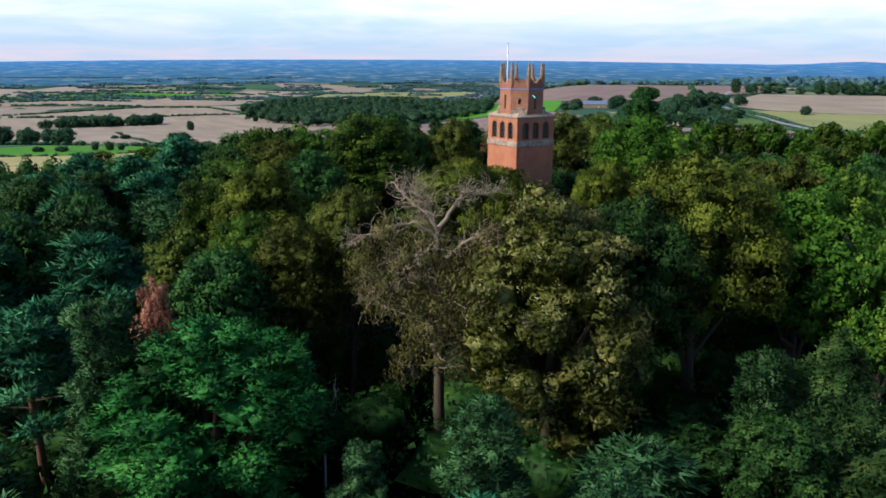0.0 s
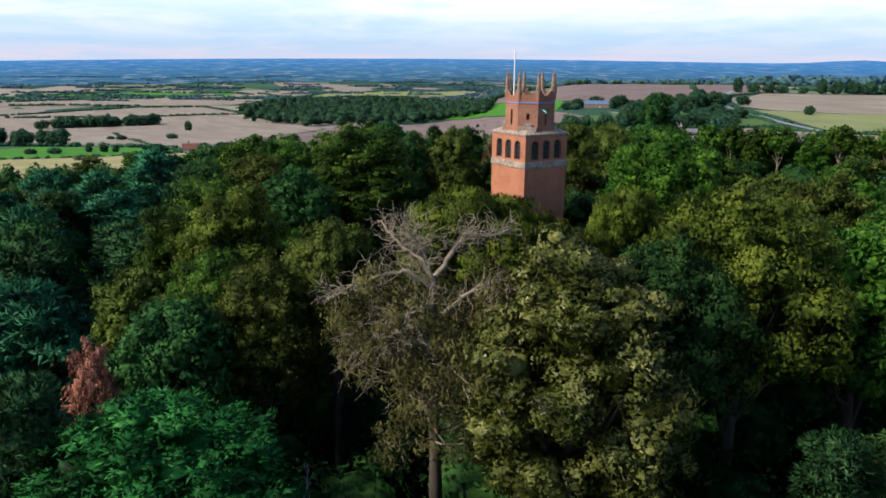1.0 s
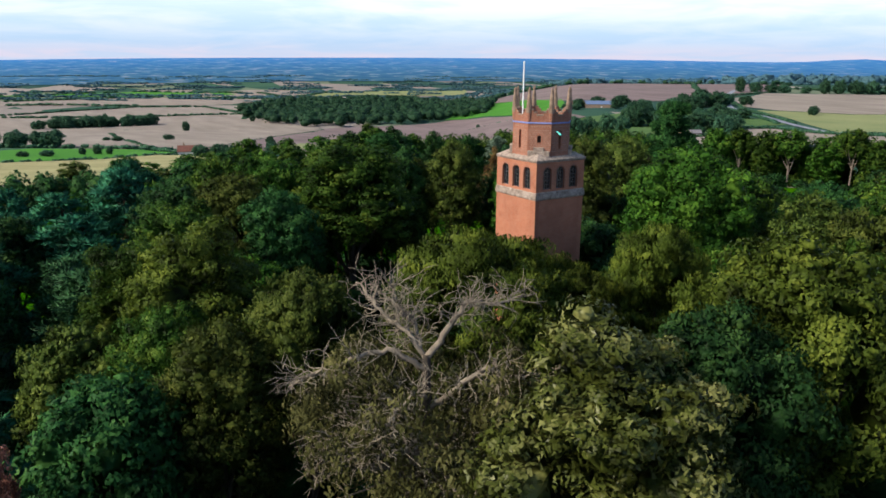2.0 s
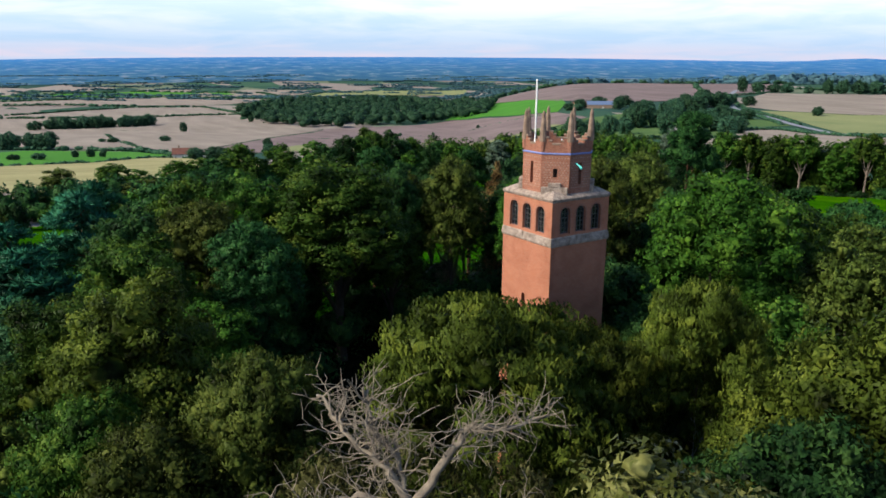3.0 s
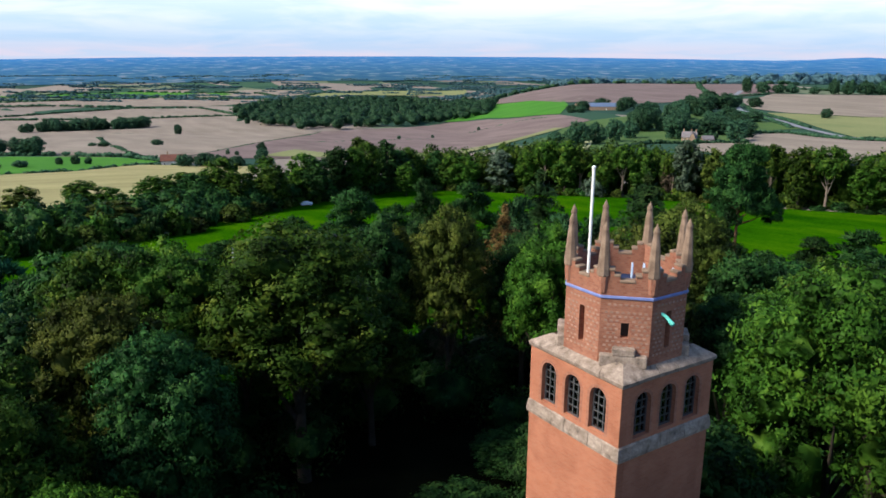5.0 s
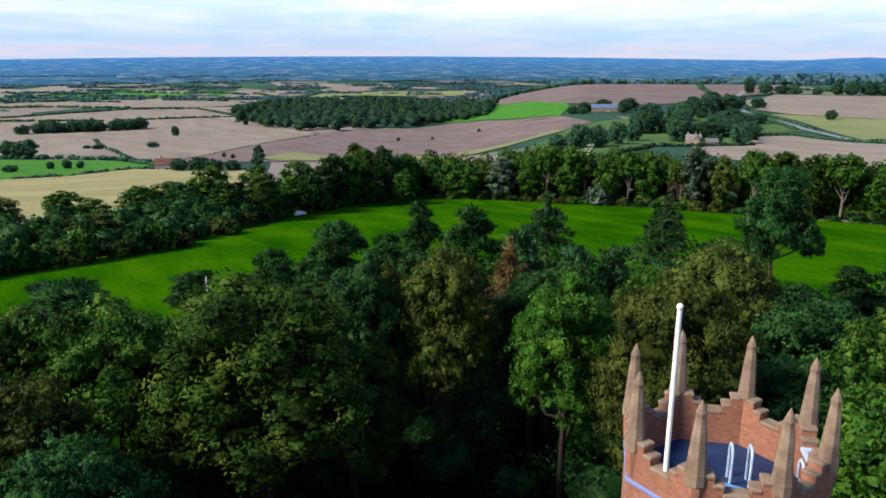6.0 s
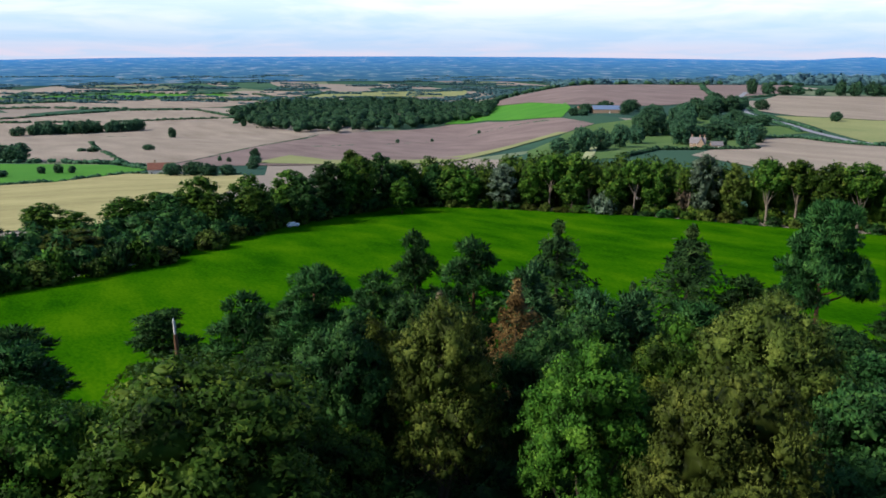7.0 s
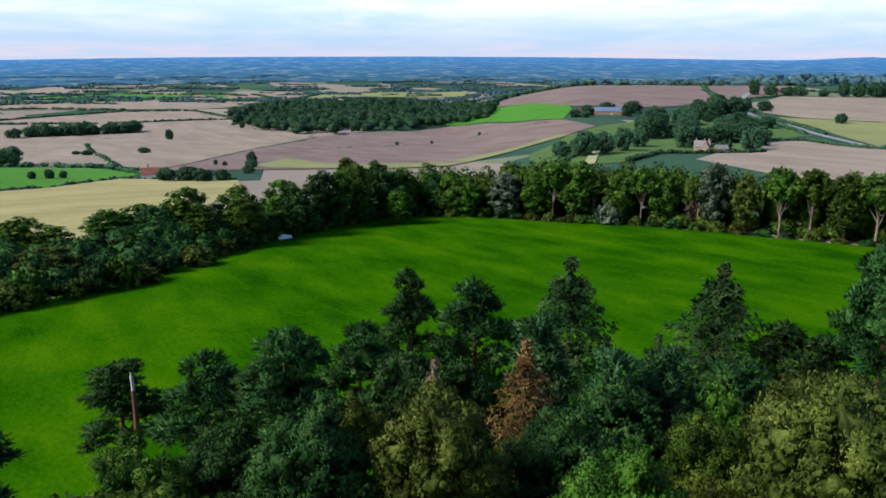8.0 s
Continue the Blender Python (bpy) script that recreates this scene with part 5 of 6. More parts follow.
WOOD_MORE = (
    ("olive", 19.5, 53.0, 18.6, 5.2), ("gold", -12.3, 50.6, 17.8, 3.8), ("dark", 7.3, 57.5, 16.0, 3.8), ("bright", 14.6, 57.0, 15.6, 3.0), ("scots", -20.5, 61.0, 15.4, 3.8),
    ("olive", 24.6, 9.0, 19.2, 4.6), ("scots", -46.5, 60.0, 13.4, 5.4), ("scots", -41.5, 51.0, 15.6, 5.2), ("oak", 31.4, -4.0, 20.0, 5.0), ("gold", 9.8, -14.2, 19.4, 3.6),
)
WOOD_RIM = (
    ("dark", -20.3, 52.5, 15.0, 4.2), ("oak", -31.0, 44.5, 13.4, 4.5), ("dark", -9.0, 63.0, 15.8, 3.8), ("scots", -13.0, 68.0, 16.0, 3.8), ("tuft", 12.4, 64.0, 15.6, 3.4), ("dark", 20.5, 69.0, 13.0, 4.0),
    ("scots", 28.0, 76.0, 13.6, 4.0), ("dark", 36.0, 70.0, 10.0, 4.2), ("dark", 34.0, 58.0, 12.0, 4.6), ("scots", 41.0, 65.0, 9.8, 4.0), ("oak", 30.0, 47.0, 13.6, 4.6), ("dark", 2.0, 50.0, 17.4, 4.4),
)
NAMED = WOOD_RIM + WOOD_MORE + WOOD_FRONT + WOOD_MIDDLE + WOOD_BACK
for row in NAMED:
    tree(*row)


def wood_edge(u):
    """Where the wood gives way to the meadow."""
    return float(np.interp(u, (-120, -90, -46, -30, -15, 0, 25, 45, 70, 110), (0, 14, 33, 46, 67, 80, 84, 80, 72, 60)))


SHADED = ((-14.0, 12.0, 12.5), (-14.0, 0.0, 9.0), (-3.0, 24.0, 8.0), (-2.5, 34.0, 5.0))
CLEARINGS = ((-14.0, 8.0, 8.5), (0.0, 0.0, 6.6), (-5.0, 10.0, 6.5), (-9.5, 30.0, 7.0), (-14.0, -28.5, 4.0))
filler = random.Random(11)
step = 7.6
for i in range(-13, 14):
    for j in range(-11, 12):
        u = i * step + (j % 2) * step / 2 + filler.uniform(-2.2, 2.2)
        v = j * step + filler.uniform(-2.2, 2.2)
        if abs(u + 7.5) > 0.62 * (v + 77) + 10 or v < -47 or v > wood_edge(u) - 2 or any(math.hypot(u - a, v - b) < r for a, b, r in CLEARINGS):
            continue
        spread = filler.uniform(3.6, 5.0)
        if any(math.hypot(u - a, v - b) < 0.66 * (spread + r) for _, a, b, _, r, *_ in NAMED):
            continue
        pick = filler.random()
        if any(math.hypot(u - a, v - b) < r for a, b, r in SHADED):
            if pick < 0.6:
                continue
            kind, top = "dark", filler.uniform(4.0, 5.5)
        elif v < -30 and u > 4:
            kind, top = ("dark" if pick < 0.6 else "spruce"), filler.uniform(7.0, 10.5)
        elif v < -30 and -60 < u:
            kind, top = ("tuft" if pick < 0.5 else "pine" if pick < 0.8 else "spruce"), filler.uniform(6.5, 9.5)
        elif u < -33:
            kind, top = ("pine" if pick < 0.62 else "tuft" if pick < 0.8 else "dark"), filler.uniform(14.5, 17.8)
        elif v > 52:
            kind, top = ("scots" if pick < 0.6 else "spruce" if pick < 0.7 else "dark"), filler.uniform(11.0, 14.5)
        else:
            kind = "oak" if pick < 0.35 else "dark" if pick < 0.65 else "olive" if pick < 0.8 else "gold" if pick < 0.9 else "bright"
            top = filler.uniform(15.0, 18.6)
        if v > 35:
            top -= 0.07 * (v - 35) if v < 52 else 0.5
        tree(kind, u, v, top, spread, plain=top < 13 or v < -30 or filler.random() < 0.4)

# low dark growth between the tall trees
low_growth = []
for i in range(-9, 10):
    for j in range(-9, 13):
        u, v = -7 + i * 6.0 + filler.uniform(-1.8, 1.8), j * 6.0 + filler.uniform(-1.8, 1.8)
        if math.hypot(u, v) < 6.4 or v > wood_edge(u) - 2 or v < -33:
            continue
        tall = filler.uniform(4.0, 6.5)
        if any(math.hypot(u - a, v - b) < r for a, b, r in CLEARINGS + SHADED):
            continue
        low_growth.append((u, v, float(ground(u, v)) + tall * 0.1, tall, filler.uniform(3.0, 4.2)))
leafy_mass("understorey", low_growth, LEAF["dark"], "low dark growth in the shade under the wood", "undergrowth", 420, 0.42, 0.7)

# ---------------------------------------------------------------- trees round the meadow
ROUND = "trees round the meadow"
FAR_ROW = ("dark", "oak", "dark", "oak", "bright", "oak", "silver", "bright", "stem", "oak", "stem", "oak", "stem", "oak", "stem", "silver", "olive", "stem", "stem", "oak", "stem", "bright", "stem", "oak", "stem", "olive", "oak", "bright", "oak", "dark")
row_random = random.Random(5)
belt = []
for rank, back in enumerate((5.0, 14.0, 24.0)):
    for k, kind in enumerate(FAR_ROW):
        f = k / (len(FAR_ROW) - 1)
        u = -26 + 216 * f
        v = float(np.interp(u, (-26, -16, 8, 37, 65, 88, 113, 150, 190), (276, 283, 279, 268, 259, 243, 222, 196, 168))) + back + row_random.uniform(-2, 2)
        tall = row_random.uniform(13.5, 18.5) + (1.5 if kind == "silver" else 0) + 3.6 * float(smooth(0, 45, u))
        if rank:
            belt.append((u + row_random.uniform(-3, 3), v - 3, float(ground(u, v)) - 0.5, row_random.uniform(4, 7), row_random.uniform(4.2, 5.4)))
            belt.append((u + row_random.uniform(-2, 2), v, float(ground(u, v)) - 0.5, tall + 0.8, row_random.uniform(4.8, 6.2)))
            continue
        tree(kind, u + row_random.uniform(-2, 2), v, float(ground(u, v)) + tall, row_random.uniform(4.6, 6.2), ROUND)
leafy_mass("tree_belt", belt, LEAF["oak"], "deep belt of green trees beyond the meadow", "wood", 260, 1.3, 0.8)
tree("rust", 78.4, 257.0, -6.0, 2.4, ROUND)
plant("shrub_silver", 52.5, 264.0, -11.6, 4.4, "large silvery shrub at the meadow's edge", ROUND, "shrub")
for u, v, top, spread, kind in (
    (-98.0, 208.0, -2.5, 7.5, "bright"), (-86.0, 210.0, -2.0, 6.5, "dark"), (-79.5, 216.0, 2.0, 7.0, "oak"), (-66.0, 222.0, 1.5, 7.0, "bright"), (-56.0, 236.0, 1.0, 6.5, "oak"),
    (-113.0, 192.0, -1.6, 6.0, "oak"), (-46.0, 250.0, 1.5, 6.5, "dark"), (-36.0, 262.0, 2.0, 6.0, "oak"), (-40.0, 276.0, 2.2, 6.0, "oak"), (-21.0, 262.0, -5.5, 5.0, "bright"),
    (-128.0, 186.0, -2.5, 6.0, "olive"), (-92.0, 164.0, -2.0, 7.0, "olive"), (-104.0, 158.0, -3.0, 6.0, "bright"), (-118.0, 150.0, -2.6, 6.0, "olive"), (-134.0, 140.0, -3.0, 6.0, "dark"),
):
    tree(kind, u, v, top, spread, ROUND)
for u, v, top, spread, kind in (
    (-92.0, 214.0, -2.4, 6.5, "oak"), (-72.0, 208.0, -1.0, 6.0, "bright"), (-62.0, 214.0, -0.5, 6.0, "oak"), (-51.0, 232.0, 0.0, 6.0, "dark"), (-84.0, 186.0, -4.0, 5.0, "oak"), (-104.0, 190.0, -3.0, 6.0, "bright"), (-41.0, 254.0, 1.0, 5.6, "oak"), (-30.0, 274.0, 1.5, 6.0, "dark"),
):
    tree(kind, u, v, top, spread, ROUND)
hedge_bank = []
for k in range(46):
    f = k / 45
    u = float(np.interp(f, (0, 0.25, 0.5, 0.75, 1), (-24, -50, -68, -86, -140)))
    v = float(np.interp(f, (0, 0.25, 0.5, 0.75, 1), (276, 238, 192, 156, 112)))
    for back in (4, 9, 15):
        tall = row_random.uniform(4.0, 7.0) + 0.25 * back
        hedge_bank.append((u - back * 0.8 + row_random.uniform(-2, 2), v + back * 0.6 + row_random.uniform(-2, 2), float(ground(u, v)) - 0.6, tall, row_random.uniform(2.8, 4.4)))
leafy_mass("thicket", hedge_bank, LEAF["dark"], "dense dark thicket along the meadow's edge", "hedge", 260, 1.0, 0.8)
EDGE = ((-30, 262), (-44, 240), (-53, 222), (-62, 194), (-71, 163), (-81, 147), (-90, 136), (-104, 122), (-124, 104))
for k in range(30):
    f = k / 29 * (len(EDGE) - 1)
    i = min(int(f), len(EDGE) - 2)
    u = EDGE[i][0] + (EDGE[i + 1][0] - EDGE[i][0]) * (f - i) - row_random.uniform(2, 7)
    v = EDGE[i][1] + (EDGE[i + 1][1] - EDGE[i][1]) * (f - i) + row_random.uniform(1, 5)
    kind = row_random.choice(("dark", "oak", "dark", "bright", "olive"))
    tall = row_random.uniform(3.0, 6.5)
    plant(f"shrub_{kind}", u, v, float(ground(u, v)) + tall, row_random.uniform(2.6, 4.6), "rounded hedgerow shrub at the meadow's edge", "shrubs round the meadow", "shrub")
for k in range(34):
    u = -14 + 190 * k / 33
    v = float(np.interp(u, (-26, -16, 8, 37, 65, 88, 113, 150, 190), (276, 283, 279, 268, 259, 243, 222, 196, 168))) + row_random.uniform(0.5, 2.5)
    kind = row_random.choice(("dark", "oak", "dark", "olive"))
    plant(f"shrub_{kind}", u, v, float(ground(u, v)) + row_random.uniform(1.2, 3.6), row_random.uniform(1.8, 3.4), "rounded hedgerow shrub at the meadow's edge", "shrubs round the meadow", "shrub")

# ---------------------------------------------------------------- distance: trees, hedges, farms
far_random = random.Random(3)
FIELD = "trees of the farmland"
FIELD_WORDS = "rounded green tree standing among the fields"


def field_tree(u, v, tall, spread, label=FIELD_WORDS, group=FIELD):
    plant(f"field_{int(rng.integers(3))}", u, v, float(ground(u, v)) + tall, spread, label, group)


for k in range(26):
    f = (k // 2) / 12
    field_tree(-570 + 122 * f + rng.uniform(-6, 6), 1012 + 72 * f + 16 * (k % 2) + rng.uniform(-6, 6), rng.uniform(12, 19), rng.uniform(8, 11), "tree of a small dark copse in the stubble", "trees of the copse")
for k in range(10):
    field_tree(-334 - 12 * k + rng.uniform(-3, 3), 566 + 14 * (k % 2) + rng.uniform(-4, 4), rng.uniform(12, 17), rng.uniform(9, 12), "green tree by the pasture and farmhouse")
for u, v, tall, spread in ((-363, 990, 14, 5.5), (-159, 604, 9, 4.2), (-172, 575, 4, 2.0), (-182, 585, 4.5, 1.8), (-314, 1165, 11, 5.0), (415, 812, 11, 6.5), (-148, 560, 7, 5.0),
                           (-140, 520, 6, 4.5), (-60, 880, 5, 2.5), (-20, 905, 5, 2.0), (40, 980, 5, 2.5), (-330, 690, 5, 6.0), (-345, 700, 4, 4.0), (-290, 720, 6, 6.0)):
    field_tree(u, v, tall, spread, "lone hedgerow tree in the open fields")
for u, v, tall, spread in ((-172, 452, 8, 6.0), (-160, 455, 9, 7.0), (-150, 452, 8, 6.0), (-252, 452, 5.0, 2.6), (-243, 455, 6.0, 3.0), (-236, 458, 5.0, 2.4), (-262, 425, 4.5, 5.0), (-275, 420, 4, 4.0),
                           (-140, 458, 7, 5.0)):
    field_tree(u, v, tall, spread, "green tree by the pasture and farmhouse")
# round the cottage, the barn and along the lane
for u, v, tall, spread in ((78, 540, 11, 8), (92, 530, 18, 9), (108, 545, 16, 8), (128, 570, 18, 8), (150, 610, 15, 8), (180, 680, 24, 13), (185, 600, 22, 11), (200, 615, 16, 10), (222, 640, 16, 11), (240, 650, 15, 11),
                           (226, 575, 17, 9), (206, 575, 8, 6), (290, 850, 18, 15), (270, 860, 15, 12), (310, 820, 12, 10), (250, 800, 15, 12), (230, 740, 14, 11), (260, 720, 13, 11), (290, 740, 12, 10), (315, 760, 12, 9)):
    field_tree(u, v, tall, spread, "leafy green tree near the lane and cottage")
for u, v, tall, spread in ((300, 920, 18, 12), (322, 930, 20, 12), (345, 935, 20, 12), (330, 950, 22, 12), (362, 950, 18, 12), (195, 945, 12, 11), (222, 925, 15, 11), (150, 905, 10, 8), (165, 915, 12, 8), (158, 890, 8, 7),
                           (235, 870, 13, 12), (385, 1000, 12, 10), (395, 960, 13, 10)):
    field_tree(u, v, tall, spread, "dark tree round the farm buildings")
for u, v, tall, spread in ((505, 1270, 26, 9), (530, 1265, 17, 12), (556, 1262, 15, 12), (582, 1270, 14, 12), (612, 1255, 13, 9), (640, 1245, 26, 9), (662, 1240, 24, 12), (690, 1240, 23, 14), (715, 1235, 22, 14), (745, 1225, 22, 15), (775, 1225, 22, 15)):
    field_tree(u, v, tall, spread, "tall dark tree along the far field boundary")


for k in range(46):
    u, v = far_random.uniform(150, 330), far_random.uniform(610, 900)
    if u > 0.30 * v + 70 or u < 0.20 * v + 10:
        continue
    field_tree(u, v, far_random.uniform(9, 16), far_random.uniform(6, 10), "leafy green tree near the lane and cottage")


def inside(poly, u, v):
    hit, j = False, len(poly) - 1
    for i in range(len(poly)):
        (a, b), (c, d) = poly[i], poly[j]
        if (b > v) != (d > v) and u < (c - a) * (v - b) / (d - b) + a:
            hit = not hit
        j = i
    return hit


WOOD = ((-336, 1215), (-262, 1110), (-181, 1050), (-80, 1130), (20, 1215), (64, 1240), (90, 1420), (60, 1620), (-60, 1760), (-240, 1800), (-380, 1640), (-400, 1400))
spots = []
while len(spots) < 620:
    u, v = far_random.uniform(-410, 100), far_random.uniform(1040, 1810)
    if inside(WOOD, u, v):
        spots.append((u, v, float(ground(u, v)), far_random.uniform(13, 19), far_random.uniform(8, 12)))
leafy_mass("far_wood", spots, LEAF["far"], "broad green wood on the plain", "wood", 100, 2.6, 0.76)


def hedge(line, tall, wide, label="clipped green field hedge", leaf="far", gap=0.0):
    """A hedge along a line of the plan, of overlapping leafy lumps."""
    pts = np.array(line, float)
    runs = np.hypot(*np.diff(pts, axis=0).T)
    total, spots = runs.sum(), []
    s = 0.0
    while s < total:
        k = int(np.searchsorted(np.cumsum(runs), s))
        k = min(k, len(runs) - 1)
        f = (s - runs[:k].sum()) / runs[k]
        u, v = pts[k] + (pts[k + 1] - pts[k]) * f
        if far_random.random() > gap:
            grown = tall * far_random.uniform(0.75, 1.3)
            spots.append((u + far_random.uniform(-0.5, 0.5) * wide * 0.4, v, float(ground(u, v)) - 0.3, grown, wide * far_random.uniform(0.8, 1.2)))
        s += wide * 1.3
    return leafy_mass("hedge", spots, LEAF[leaf], label, "hedge", 16, max(wide * 0.5, 0.9))


hedge([(64, 470), (84, 530), (130, 610), (160, 660)], 2.6, 2.6, "dark green hedge along the farm track")
hedge([(112, 486), (150, 548), (215, 553), (232, 560)], 3.0, 2.8, "green hedge round the cottage field")
hedge([(236, 590), (262, 664), (310, 664), (334, 604), (420, 530), (560, 480)], 3.2, 3.0, "green hedge along the stubble field")
hedge([(328, 706), (340, 790), (347, 906), (383, 1030), (440, 1180)], 3.2, 3.0, "green roadside hedge")
hedge([(346, 706), (358, 790), (367, 890), (402, 1030), (460, 1180), (536, 1242)], 3.2, 3.0, "green roadside hedge")
hedge([(352, 612), (450, 570), (600, 520)], 3.0, 3.0, "green roadside hedge")
hedge([(374, 884), (462, 822), (620, 838)], 0.8, 2.0, "low grassy bank between two fields")
hedge([(-420, 352), (-262, 352), (-216, 398), (-204, 462), (-132, 466)], 2.0, 2.2, "low hedge between pasture and stubble", gap=0.3)
hedge([(-640, 560), (-430, 562), (-254, 560), (-205, 500)], 3.5, 4.0, "overgrown green hedge along the pasture", gap=0.15)
hedge([(-366, 1333), (-560, 1230), (-800, 1190)], 4.0, 5.0, "dark hedge across the stubble", gap=0.15)
hedge([(-800, 1200), (-640, 1500), (-510, 1540), (-366, 1333), (-340, 1215)], 4.0, 5.0, "dark field hedge", gap=0.2)
hedge([(-254, 575), (-360, 760), (-420, 880)], 2.2, 3.0, "thin broken hedge across the stubble", gap=0.5)
hedge([(-206, 640), (-202, 830), (-180, 1045)], 0.9, 3.0, "low grass bank beside the ploughland", gap=0.4)
hedge([(-150, 790), (-60, 860), (60, 985), (120, 900)], 1.0, 3.0, "low bank across the ploughland", gap=0.45)
hedge([(-1150, 1500), (-800, 1560), (-640, 1550)], 5.0, 7.0, "far field hedge", gap=0.2)
hedge([(-1150, 1500), (-760, 1900), (-420, 1850), (-330, 2250)], 6.0, 8.0, "far field hedge", gap=0.3)
hedge([(-1200, 1900), (-900, 2150), (-520, 2120), (-400, 1900)], 6.0, 8.0, "far field hedge", gap=0.3)
hedge([(400, 1120), (470, 1400), (520, 1560)], 5.0, 6.0, "hedge across the far ploughland", gap=0.3)
hedge([(100, 1600), (160, 1670), (450, 1690), (780, 1680)], 9.0, 10.0, "line of trees along the far ridge", gap=0.35)
hedge([(760, 1207), (640, 1420), (760, 1650)], 6.0, 7.0, "far field hedge", gap=0.3)
hedge([(60, 1240), (77, 1500), (110, 1600)], 7.0, 8.0, "line of trees beside the green crop", gap=0.2)

# woods and hedgerows out on the plain
spots = []
for k in range(420):
    v = 1750 + 1300 * far_random.random() ** 1.2
    u0 = far_random.uniform(-0.75, 0.75) * v
    run = far_random.randint(4, 14)
    slope = far_random.uniform(-0.12, 0.12)
    for i in range(run):
        u = u0 + i * 11
        w = v + slope * i * 26 + far_random.uniform(-8, 8)
        if 0.02 < u / w < 0.7 and w < 1750 or w > 4500:
            continue
        spots.append((u, w, float(ground(u, w)), far_random.uniform(3, 7), far_random.uniform(6, 9)))
# leaf colour tinted blue in place of haze
leafy_mass("far_hedgerows", spots, LEAF["farther"], "hedgerows and woods out on the plain, tinted blue for haze", "wood", 6, 4.5)
# the wooded rise beyond the ridge
spots = []
for k in range(420):
    u = far_random.uniform(900, 1900)
    v = 2350 + far_random.uniform(-160, 160) + 0.18 * (u - 1000)
    spots.append((u, v, float(ground(u, v)) + 6, far_random.uniform(22, 38), far_random.uniform(14, 22)))
for k in range(130):
    u = far_random.uniform(300, 1000)
    v = 2100 + far_random.uniform(-80, 80)
    spots.append((u, v, float(ground(u, v)), far_random.uniform(14, 22), far_random.uniform(12, 18)))
# haze is put into the blue of these leaves as well
leafy_mass("far_ridge_wood", spots, LEAF["farther"], "wooded rise beyond the ploughed ridge, tinted blue for haze", "wood", 12, 8.0)


def house(name, u, v, turn, long, deep, eaves, ridge, wall_mat, roof_mat, label, windows=3, chimneys=(0.3,), wing=False):
    """A gabled house with its roof, chimneys, windows and door."""
    root = new(name)
    root.matrix_basis = Matrix.Translation(on_ground(u, v, -0.2)) @ heading(turn)
    tagged(root, label, "house")

    def block(cx, cy, lx, ly, turned):
        m = Matrix.Translation((cx, cy, 0)) @ Matrix.Rotation(math.pi / 2 if turned else 0, 4, "Z")
        bm = bmesh.new()
        pts = [(-lx / 2, -ly / 2, 0), (lx / 2, -ly / 2, 0), (lx / 2, ly / 2, 0), (-lx / 2, ly / 2, 0)]
        lo = [bm.verts.new(p) for p in pts]
        hi = [bm.verts.new((x, y, eaves)) for x, y, _ in pts]
        ga, gb = bm.verts.new((-lx / 2, 0, ridge)), bm.verts.new((lx / 2, 0, ridge))
        for k in (0, 2):
            bm.faces.new((lo[k], lo[(k + 1) % 4], hi[(k + 1) % 4], hi[k]))
        bm.faces.new((lo[1], lo[2], hi[2], gb, hi[1]))
        bm.faces.new((lo[3], lo[0], hi[0], ga, hi[3]))
        w = part("wall", bm, wall_mat, root)
        w.matrix_basis = m
        bm = bmesh.new()
        for s in (-1, 1):
            slope = math.hypot(ly / 2 + 0.4, ridge - eaves + 0.1)
            a = math.atan2(ridge - eaves, ly / 2)
            box(bm, (lx + 0.7, slope, 0.18), Matrix.Translation((0, s * (ly / 4 + 0.12), (eaves + ridge) / 2 + 0.02)) @ Matrix.Rotation(-s * a, 4, "X"))
        r = part("roof", bm, roof_mat, root)
        r.matrix_basis = m

    block(0, 0, long, deep, False)
    if wing:
        block(long * 0.28, -deep * 0.55, deep * 1.3, deep * 0.8, True)
    for f in chimneys:
        bm = bmesh.new()
        box(bm, (0.9, 0.7, 2.4), Matrix.Translation(((f - 0.5) * long, 0, ridge + 0.6)))
        box(bm, (1.1, 0.9, 0.2), Matrix.Translation(((f - 0.5) * long, 0, ridge + 1.7)))
        chimney = part("chimney", bm, HOUSE_STONE, root)
        for off in (-0.22, 0.22):
            bm = bmesh.new()
            bmesh.ops.create_cone(bm, cap_ends=True, segments=10, radius1=0.15, radius2=0.12, depth=0.5, matrix=Matrix.Translation(((f - 0.5) * long + off, 0, ridge + 2.04)))
            part("chimney_pot", bm, ROOF_TILE, chimney, "red clay chimney pot")
    for k in range(windows):
        for z in ((1.4, 3.9) if eaves > 4 else (1.4,)):
            bm = bmesh.new()
            box(bm, (1.1, 0.12, 1.2), Matrix.Translation(((k + 0.5) / windows * long - long / 2, -deep / 2 - 0.03, z)))
            window = part("window", bm, WHITE_PAINT, root, "white-framed house window")
            bm = bmesh.new()
            box(bm, (0.9, 0.04, 1.0), Matrix.Translation(((k + 0.5) / windows * long - long / 2, -deep / 2 - 0.10, z)))
            part("pane", bm, FRAME_PAINT, window, "dark glass pane")
            bm = bmesh.new()
            box(bm, (1.3, 0.2, 0.08), Matrix.Translation(((k + 0.5) / windows * long - long / 2, -deep / 2 - 0.1, z - 0.64)))
            part("sill", bm, HOUSE_STONE, window)
    bm = bmesh.new()
    box(bm, (1.0, 0.12, 2.0), Matrix.Translation((long * 0.08, -deep / 2 - 0.04, 1.0)))
    part("door", bm, WHITE_PAINT, root)
    return root


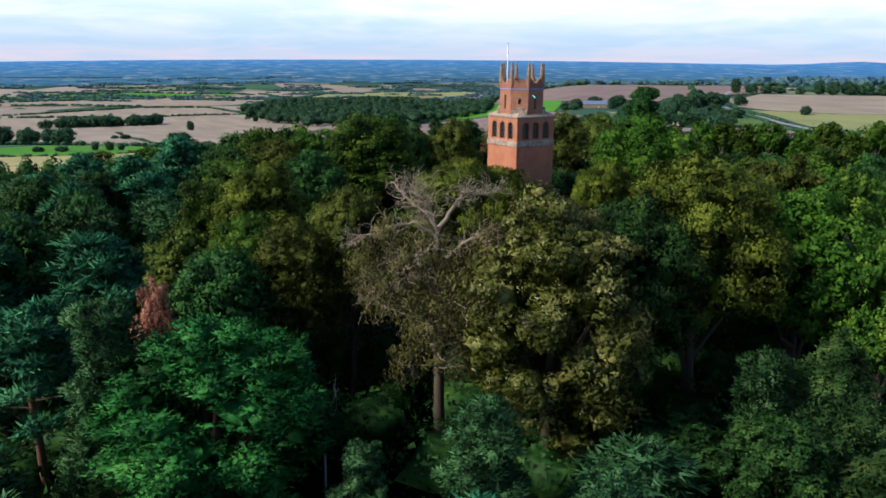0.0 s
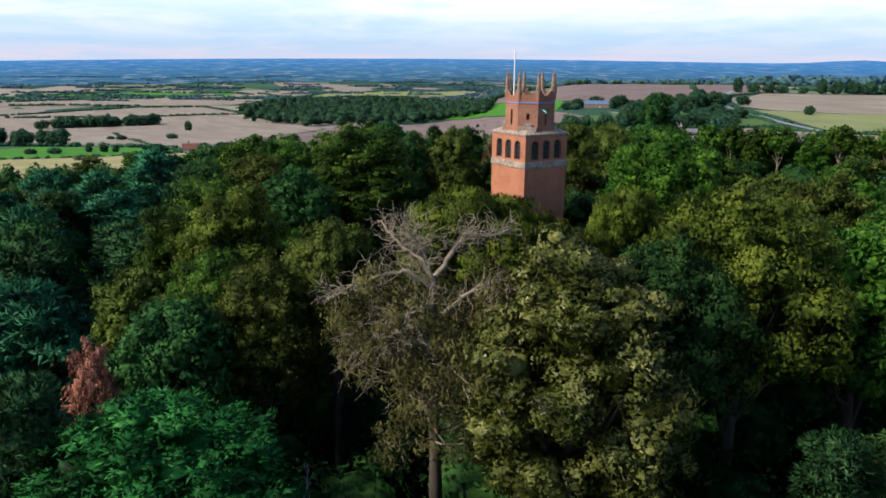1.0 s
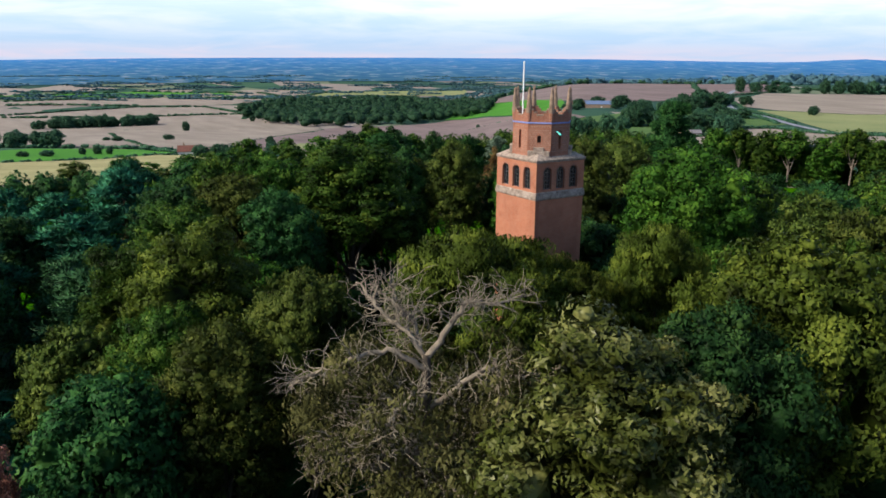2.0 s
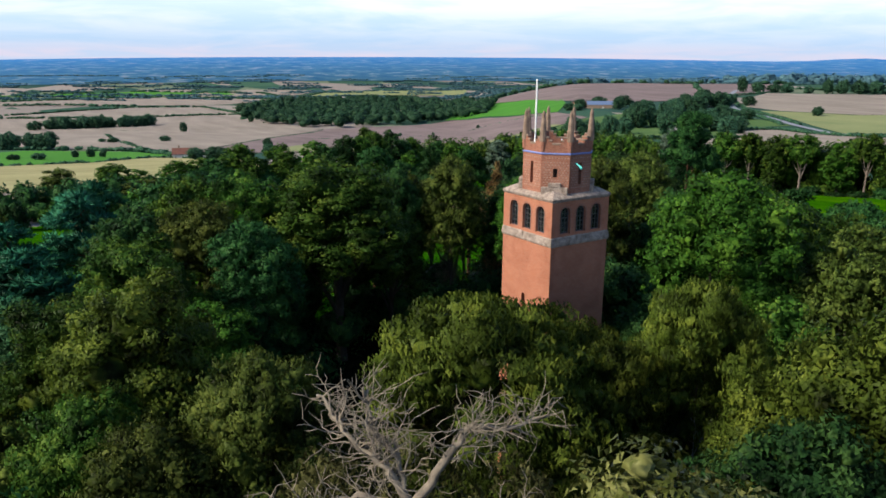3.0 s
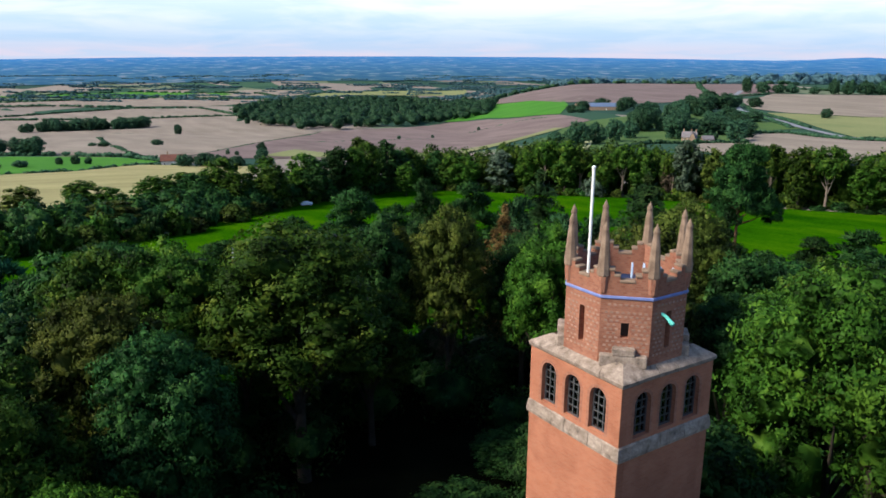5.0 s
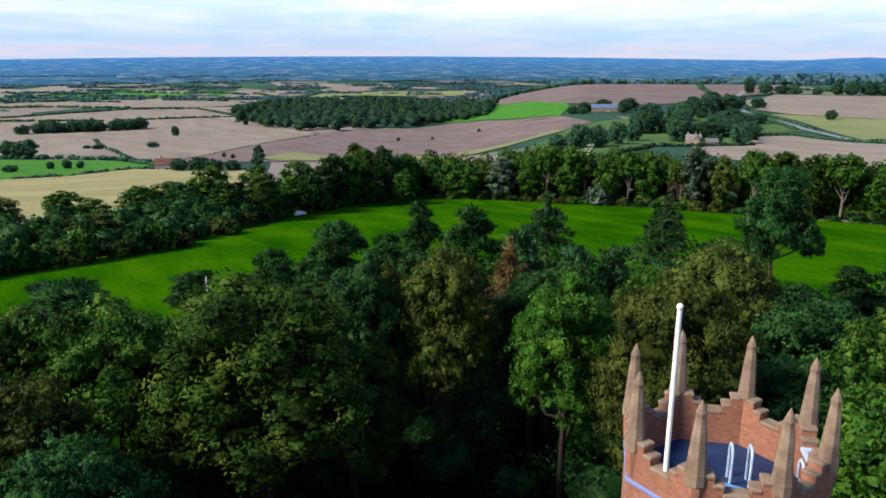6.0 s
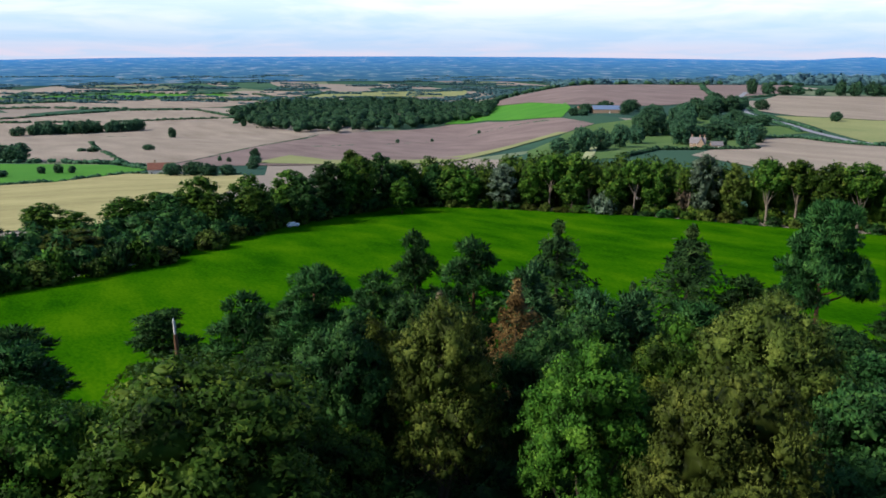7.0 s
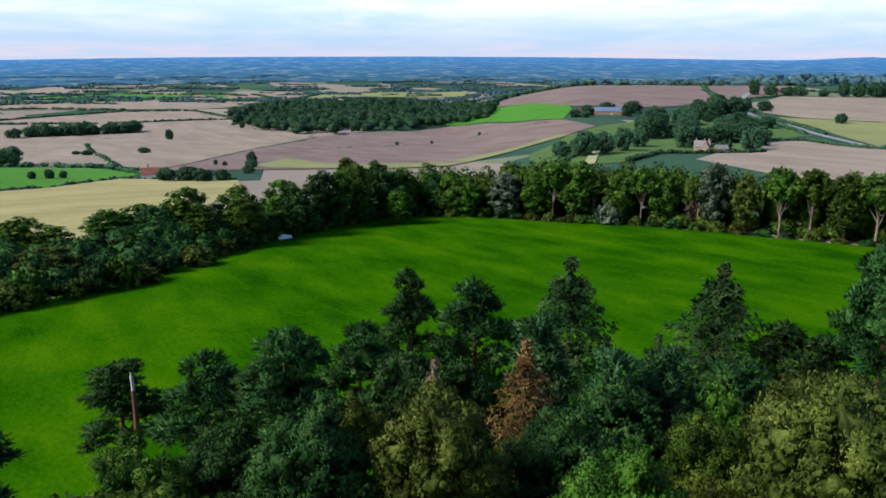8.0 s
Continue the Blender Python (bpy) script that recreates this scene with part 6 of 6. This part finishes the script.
house("farmhouse", -186, 470, 12, 14, 7, 3.2, 7.0, RENDER_WALL, ROOF_TILE, "small white farmhouse with a red-brown tiled roof")
house("outbuilding", -174, 476, 80, 6, 5, 2.6, 4.6, RENDER_WALL, ROOF_TILE, "low white outbuilding with a tiled roof beside the farmhouse", 1, ())
house("cottage", 186, 566, -25, 11, 6, 4.2, 8.4, HOUSE_STONE, SLATE, "brown stone cottage with steep slate roofs and chimneys", 3, (0.1, 0.62, 0.92), True)
house("outbuilding", 199, 563, 5, 9, 5, 2.8, 5.4, HOUSE_STONE, SLATE, "low stone outbuilding with a slate roof beside the cottage", 2, ())
house("barn", 190, 915, 0, 34, 14, 4.5, 8.6, HOUSE_STONE, BARN_ROOF, "long farm barn with a blue-grey slate roof", 0, ())
house("barn", 168, 930, 20, 22, 11, 4.0, 7.6, HOUSE_STONE, ROOF_TILE, "farm barn with a red-brown roof among trees", 0, ())
house("manor_house", 332, 940, 10, 18, 9, 6.0, 10.0, RENDER_WALL, SLATE, "pale house half hidden among dark trees", 4, (0.2, 0.8))
# a pale car by the meadow hedge
car = tagged(new("parked_car"), "small white car parked by the meadow hedge", "car")
car.matrix_basis = Matrix.Translation(on_ground(-53.5, 226.0, 0.3)) @ heading(35)
bm = bmesh.new()
box(bm, (4.2, 1.7, 0.7), Matrix.Translation((0, 0, 0.65)), 0.12)
box(bm, (2.3, 1.5, 0.55), Matrix.Translation((-0.2, 0, 1.2)), 0.2)
part("body", bm, WHITE_PAINT, car)
for x, lean in ((0.86, -0.5), (-1.26, 0.5)):
    bm = bmesh.new()
    box(bm, (0.06, 1.3, 0.42), Matrix.Translation((x, 0, 1.22)) @ Matrix.Rotation(lean, 4, "Y"), 0.02)
    part("windscreen", bm, FRAME_PAINT, car, "dark tinted glass")
for y in (-0.6, 0.6):
    bm = bmesh.new()
    box(bm, (0.08, 0.3, 0.16), Matrix.Translation((2.08, y, 0.72)), 0.03)
    part("headlight", bm, BLUE_RAIL, car, "pale glass headlight")
for x in (-1.3, 1.3):
    for y in (-0.78, 0.78):
        bm = bmesh.new()
        bmesh.ops.create_cone(bm, cap_ends=True, segments=14, radius1=0.32, radius2=0.32, depth=0.2, matrix=Matrix.Translation((x, y, 0.32)) @ Matrix.Rotation(math.pi / 2, 4, "X"))
        wheel = part("wheel", bm, FRAME_PAINT, car)
        bm = bmesh.new()
        bmesh.ops.create_cone(bm, cap_ends=True, segments=12, radius1=0.19, radius2=0.19, depth=0.23, matrix=Matrix.Translation((x, y, 0.32)) @ Matrix.Rotation(math.pi / 2, 4, "X"))
        part("rim", bm, BLUE_RAIL, wheel, "light grey metal rim")

# the broken pine stem at the meadow's edge
snag = tagged(new("dead_pine_stem"), "tall dead pine stem with a bleached broken top", "tree")
snag.matrix_basis = Matrix.Translation(on_ground(-34.9, 71.2))
part_mesh("stem", array_mesh("stem", *tube([(0, 0, -0.5), (0.15, 0, 6), (0.0, 0.1, 11.0), (-0.1, 0.1, 12.6)], [0.34, 0.28, 0.24, 0.20], 9)), PINE_BARK, snag, "", True)
part_mesh("broken_top", array_mesh("broken_top", *tube([(-0.1, 0.1, 12.4), (-0.35, 0.15, 13.2), (-0.28, 0.1, 13.9), (-0.45, 0.1, 14.3)], [0.17, 0.14, 0.16, 0.03], 8)), PALE_WOOD, snag, "bleached grey broken top", True)

grow_all()
